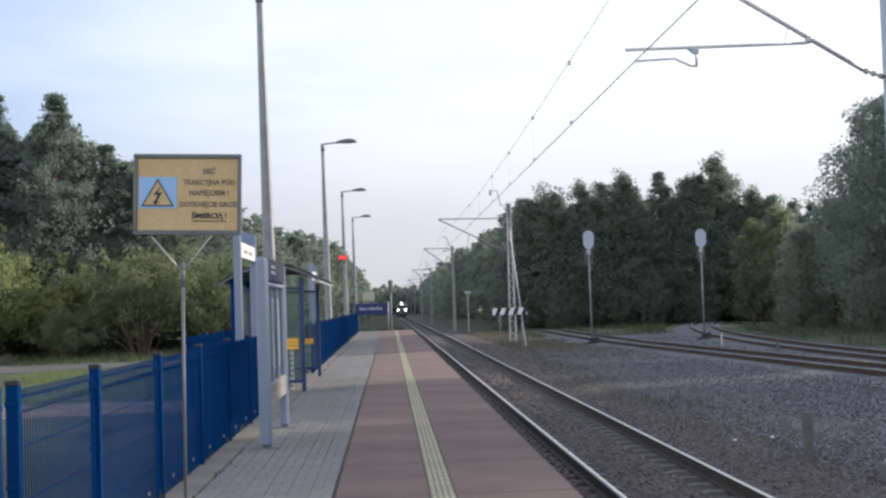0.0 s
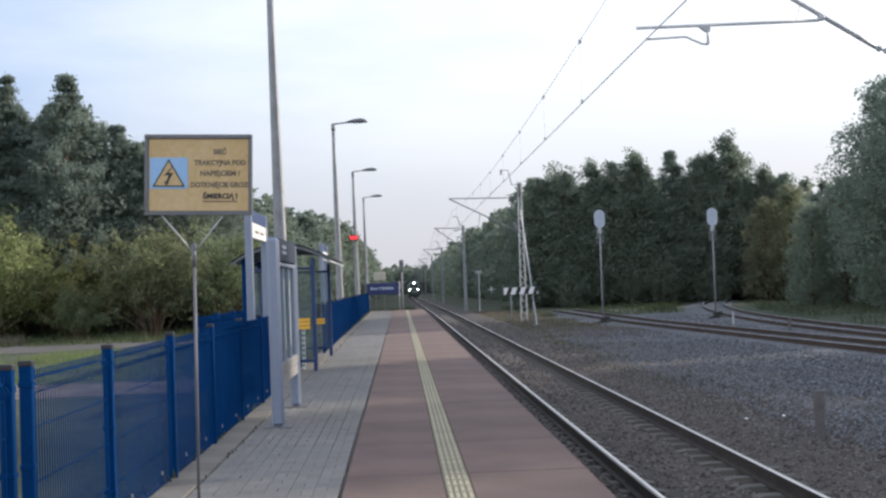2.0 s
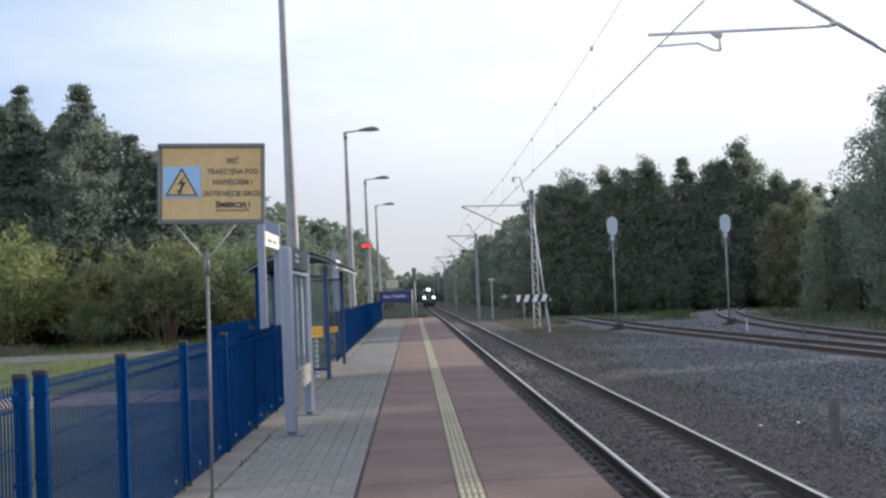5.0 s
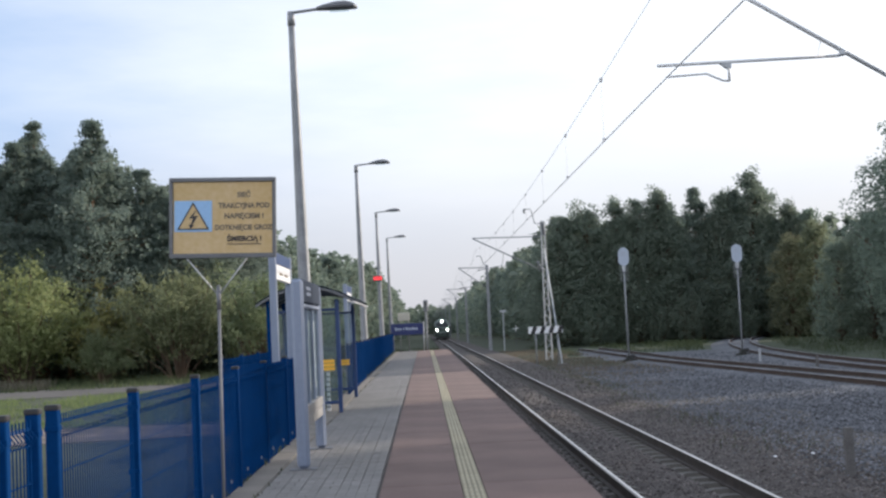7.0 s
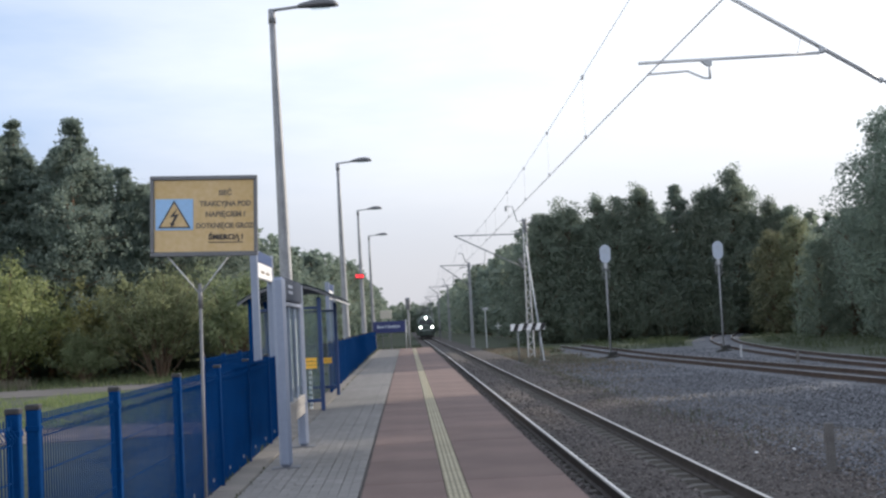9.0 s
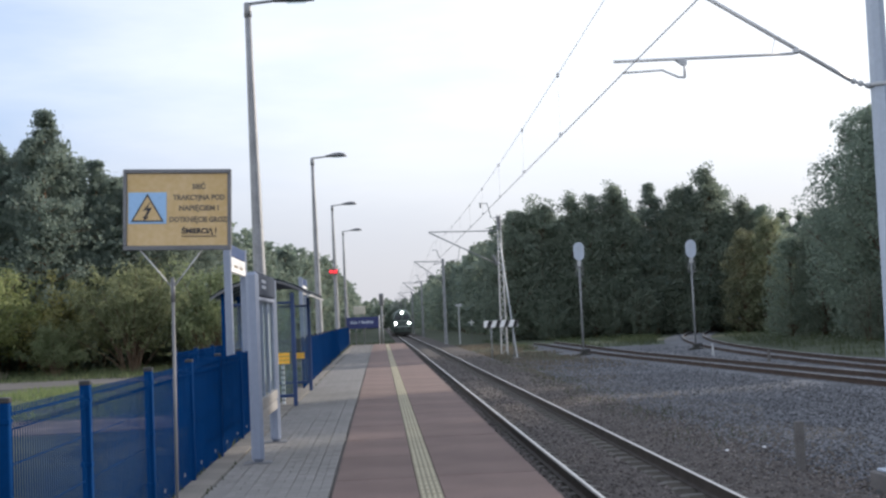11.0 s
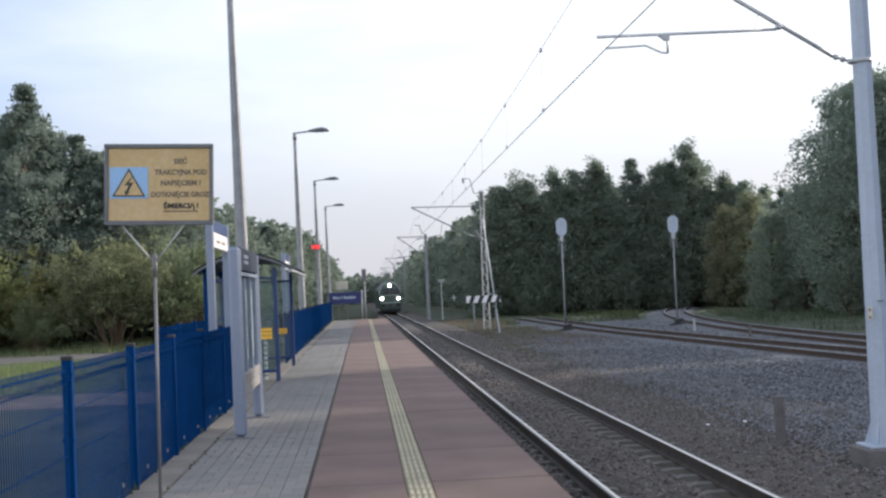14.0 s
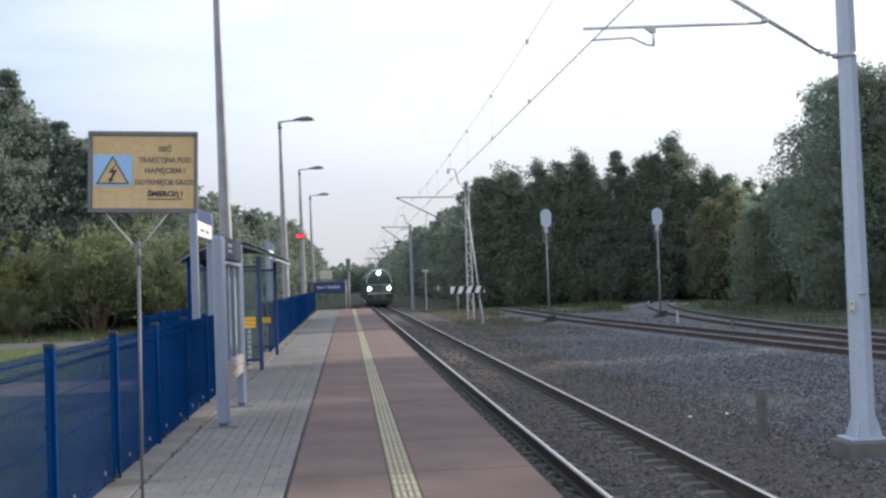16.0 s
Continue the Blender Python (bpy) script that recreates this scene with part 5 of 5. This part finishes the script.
def plant(proto, x, y, s=1.0, group="wood edge trees", sz=None):
    t = copy_thing(proto, pose(x, y, GZ + drop(y) - 0.05, random.uniform(-1.5, 1.5), random.uniform(-1.5, 1.5), random.uniform(0, 360)))
    t.scale = (s, s, s * (sz or 1.0))
    t["group"] = group
    return t


rt = random.Random(11)
# right: the wood's front facing the yard, three rows deep
SKYLINE = ((10, 8.2), (12, 10.0), (17, 11.4), (22, 11.6), (27, 11.9), (30, 12.2), (32, 10.6), (36, 8.2), (60, 8.8))


def skyline(x):
    for (xa, za), (xb, zb) in zip(SKYLINE, SKYLINE[1:]):
        if xa <= x <= xb:
            return za + (zb - za) * (x - xa) / (xb - xa)
    return SKYLINE[-1][1]


for i in range(19):
    x = 11.5 + 2.5 * i
    for row in range(3):
        grown(rt.choice(DEC) if row == 0 else rt.choice(FAR + PIN[:1]), x + rt.uniform(-1, 1) + 1.0 * row, 113 + 4.5 * row + rt.uniform(-1.5, 1.5) - 0.10 * max(0, x - 22), skyline(x) * rt.uniform(0.84, 1.03) + 0.6)
# the taller tops
for x, h, k in ((12.2, 11.6, 0), (14.8, 12.5, 1), (17.3, 13.2, 2), (21.2, 14.0, 2), (19.4, 12.7, 0), (25.2, 14.1, 3), (27.3, 13.5, 2), (29.8, 15.2, 2), (28.6, 13.6, 3), (31.2, 13.4, 0), (33.0, 12.2, 2), (35.1, 11.2, 0)):
    grown((DEC + PIN[1:2])[k], x, 112 + rt.uniform(-0.6, 0.6), h)
# right: along the line, going away
for k in range(27):
    y = 118 + 5.0 * k
    for row in range(2):
        grown(rt.choice(FAR if y > 140 else DEC + FAR), 15.5 + 3.6 * row + rt.uniform(-1, 1), y + rt.uniform(-1.5, 1.5), rt.uniform(11.0, 12.6) + 0.006 * (y - 118))
plant(GOLD, 31.4, 105, 0.72)
plant(GOLD, 33.2, 104, 0.80)
# darker trees in front of them, at the foot of the broad ones
grown(DEC[1], 28.8, 86, 7.0)
grown(DEC[0], 30.6, 84.5, 8.6)
# right: broad trees by the siding, and on past the edge of the view
plant(BIG, 32.1, 73, 1.03, sz=0.92)
plant(BIG, 36.5, 70, 1.04)
plant(BIG, 35.5, 79, 0.92)
plant(BIG, 45, 60, 0.95)
for k in range(6):
    plant(rt.choice(FAR), 38 + 2.2 * k + rt.uniform(-1, 1), 86 - 1.5 * k, rt.uniform(0.85, 1.0))
# unseen row, added to throw shade over the near platform
for k in range(14):
    grown(rt.choice(FAR), 46 + rt.uniform(-2, 3), 34 - 3.4 * k, rt.uniform(16.5, 19.5))
# unseen row, added for shade; its low trees let sun streaks through
for k in range(15):
    y = 37.4 + 3.3 * k
    if 49 < y < 65:
        grown(FAR[2], 47.5 + rt.uniform(-1.5, 2.5), y, (16.8, 10.5, 17.2, 11.0, 16.5)[k - 4])
    else:
        grown(rt.choice(FAR), 47.5 + rt.uniform(-1.5, 2.5), y, rt.uniform(18.5, 21) if y < 50 else rt.uniform(15.5, 19))
# unseen trees, added to keep sun off the grass before the wood
for k in range(6):
    grown(rt.choice(FAR), 53 + rt.uniform(-1.5, 1.5), 88 + 3.6 * k, rt.uniform(15, 18))
# left: pines and broadleaves behind, bushes in front
for k in range(30):
    y = 76 + 6.0 * k
    e = -21.0 + min(11.0, 0.075 * max(0, y - 85))
    for row in range(3):
        grown(rt.choice(PIN + DEC[:2]) if row == 0 and y < 130 else rt.choice(FAR), e - 3.6 * row + rt.uniform(-1.2, 1.2), y + rt.uniform(-2, 2), rt.uniform(11.2, 13.0) + 0.012 * (y - 76))
for i in range(1, 9):
    plant(rt.choice(PIN), -17.5 - 2.8 * i + rt.uniform(-1, 1), 76 + rt.uniform(-2, 4), rt.uniform(0.78, 0.93))
    plant(rt.choice(FAR), -15 - 3.0 * i + rt.uniform(-1, 1), 86 + rt.uniform(-2, 4), rt.uniform(0.8, 0.95))
grown(PIN[1], -19.66, 74.5, 15.9)
for x, h in ((-24.5, 15.0), (-23.2, 14.2), (-21.7, 14.2), (-18.4, 13.6), (-17.2, 13.1), (-16.0, 12.0), (-14.9, 11.4), (-26.5, 14.2)):
    grown(rt.choice(PIN), x, 76.5 + rt.uniform(-1, 1), h)
for x, y, h in ((-17.2, 80, 12.2), (-14.8, 83, 11.2), (-23, 78, 13.4), (-25.5, 77, 13.8), (-28.5, 76, 14.4), (-21.8, 80, 13.0), (-12.5, 88, 11.0), (-15.5, 79, 11.6)):
    grown(rt.choice(PIN), x, y, h)
for x, h in ((-25.4, 14.2), (-22.5, 14.4), (-20.7, 14.2), (-18.9, 13.2), (-16.6, 11.6), (-14.2, 10.6), (-28.3, 14.0), (-13.2, 9.8)):
    grown(rt.choice(DEC), x, 79.5 + rt.uniform(-1, 1), h)
for x, y, s, k in ((-22.6, 70, 1.03, 0), (-26.8, 71, 1.0, 0), (-30.5, 70, 1.05, 0), (-18.8, 73, 0.82, 0), (-17.9, 69.5, 0.46, 1), (-13.9, 70.5, 1.0, 1), (-9.6, 72, 0.96, 1), (-16.6, 75, 1.15, 2), (-12.0, 77, 1.1, 2), (-6.8, 78, 1.0, 2), (-9.5, 81, 1.2, 2), (-5.5, 92, 1.1, 2), (-8, 98, 1.3, 2), (-7, 110, 1.3, 2), (-9, 125, 1.5, 2), (-11, 140, 1.6, 2)):
    plant(BUS[k], x, y, s, "wood edge bushes")
for k in range(10):
    plant(BUS[2], 14 + 3.0 * k + rt.uniform(-1, 1), 109.5 + rt.uniform(-1, 1) - 0.1 * max(0, 3.0 * k - 8), rt.uniform(0.6, 0.9), "wood edge bushes")
for k in range(7):
    plant(BUS[2], 27.5 + 2.6 * k, 69 - 1.4 * k + rt.uniform(-1, 1), rt.uniform(0.5, 0.8), "wood edge bushes")

for p in DEC + FAR + PIN + BUS + [GOLD, BIG]:
    for o in [*p.children_recursive, p]:
        bpy.data.objects.remove(o)


# ---- far woods and grass ----
def far_woods(name, spots, label, seed):
    rng = np.random.default_rng(seed)
    cs, rs = [], []
    for x, y, h in spots:
        for k in range(14):
            u = (k + 0.7) / 14
            w = 0.4 + 0.9 * math.sin(math.pi * min(1, 0.2 + 0.8 * u))
            cs.append(np.array([x + rng.normal() * 1.6 * w, y + rng.normal() * 2.0, GZ + drop(y) + h * u]))
            rs.append(1.7 * w * rng.uniform(0.7, 1.2))
    v, f = leaves(rng, cs, rs, 30, 0.6)
    return tagged(quads(name, v, f, M_LEAF), label, "woods", kind="stuff")


rr = random.Random(5)
far_woods("far_woods", [(-8.5 - 3.2 * i + rr.uniform(-1.2, 1.2) - 0.004 * y, y + rr.uniform(-3, 3), rr.uniform(10.5, 14)) for y in range(250, 560, 6) for i in range(3)]
          + [(16 + 3.2 * i + rr.uniform(-1.2, 1.2), y + rr.uniform(-3, 3), rr.uniform(11.5, 15)) for y in range(250, 560, 6) for i in range(3)]
          + [(0.5 * x + rr.uniform(-1, 1), 520 + 12 * i + rr.uniform(-3, 3), rr.uniform(9.5, 12.5)) for x in range(-120, 140, 5) for i in range(3)], "distant dark woods along the line", 61)


rr = random.Random(6)
far_woods("woods_behind", [(14 + 2.2 * i + rr.uniform(-1, 1), 127 + 4 * j + rr.uniform(-1, 1), rr.uniform(10, 12.5)) for i in range(24) for j in range(2)]
          + [(-16 - 2.4 * i + rr.uniform(-1, 1), 92 + 5 * j + rr.uniform(-1, 1), rr.uniform(8.5, 11)) for i in range(11) for j in range(2)], "dense shaded woods behind the edge trees", 62)


def grass(name, areas, label, seed, material=None):
    rng = np.random.default_rng(seed)
    V, Fq, off = [], [], 0
    for x0, x1, y0, y1, n, h, *lift in areas:
        x, y = rng.uniform(x0, x1, n), rng.uniform(y0, y1, n)
        keep = np.array([noise.noise((a * 0.35, b * 0.35, 5.0)) > -0.15 and abs(a - 16.5 - max(0, b - 38) ** 2 / 440) > 2.6 and abs(a - 13.25 + 0.055 * (min(b, 62) - 40)) > 1.7 for a, b in zip(x, y)])
        x, y = x[keep], y[keep]
        n2 = len(x)
        z = np.array([(lift[0] if lift else GZ) + drop(b) for b in y])
        a = rng.uniform(0, 6.28, n2)
        hh = h * rng.uniform(0.4, 1.2, n2)
        w = 0.012 + 0.02 * hh
        lean = rng.normal(size=(n2, 2)) * 0.3 * hh[:, None]
        p0 = np.stack([x - w * np.cos(a), y - w * np.sin(a), z], 1)
        p1 = np.stack([x + w * np.cos(a), y + w * np.sin(a), z], 1)
        p2 = np.stack([x + lean[:, 0], y + lean[:, 1], z + hh], 1)
        V.append(np.stack([p0, p1, p2], 1).reshape(-1, 3))
        Fq.append(np.arange(n2 * 3).reshape(-1, 3) + off)
        off += n2 * 3
    return tagged(quads(name, np.concatenate(V), np.concatenate(Fq), material or M_BLADE), label, "grass", kind="stuff")


grass("verge_grass", [(-22, -3.6, 35, 53.5, 19000, 0.24), (-30, -4, 62.5, 70.5, 8000, 0.22)], "green grass in a sunlit tint between the lane and the fence", 77, M_BLADE_L)
grass("grass", [(-28, -4, 62, 85, 12000, 0.5), (18.5, 40, 45, 110, 12000, 0.4), (9, 24, 78, 112, 7000, 0.4), (-12, 1.3, 85, 130, 6000, 0.45)], "rough uneven grass, green and straw-coloured", 71)
grass("tall_straw", [(-29, -19.5, 63.5, 68.0, 4200, 0.55)], "tall straw-coloured grass along the foot of the bushes", 75, M_DRY)
grass("dry_grass", [(5.9, 10.8, 50, 102, 11000, 0.20), (5.6, 8.5, 42, 56, 1800, 0.12)], "low dry brown grass round the lattice mast", 73, M_DRY)
grass("weeds", [(-2.10, -2.00, 6, 21, 130, 0.10, 0.015), (-1.76, -1.70, 6, 60, 160, 0.04, 0.0), (4.9, 6.6, 20, 60, 1500, 0.16), (-2.15, -1.95, 32, 82, 500, 0.16, 0.015)], "small dry weeds along the kerb and track", 72)


# ---- what moves ----
def motions():
    rows = []
    for k in range(0, 17):
        t = float(k)
        y = 319.0 - 13.0 * t + 0.055 * t * t
        rows.append((t, pose(CX, y, RAIL_Z + drop(y), -0.143)))
    walk(train, rows)


motions()
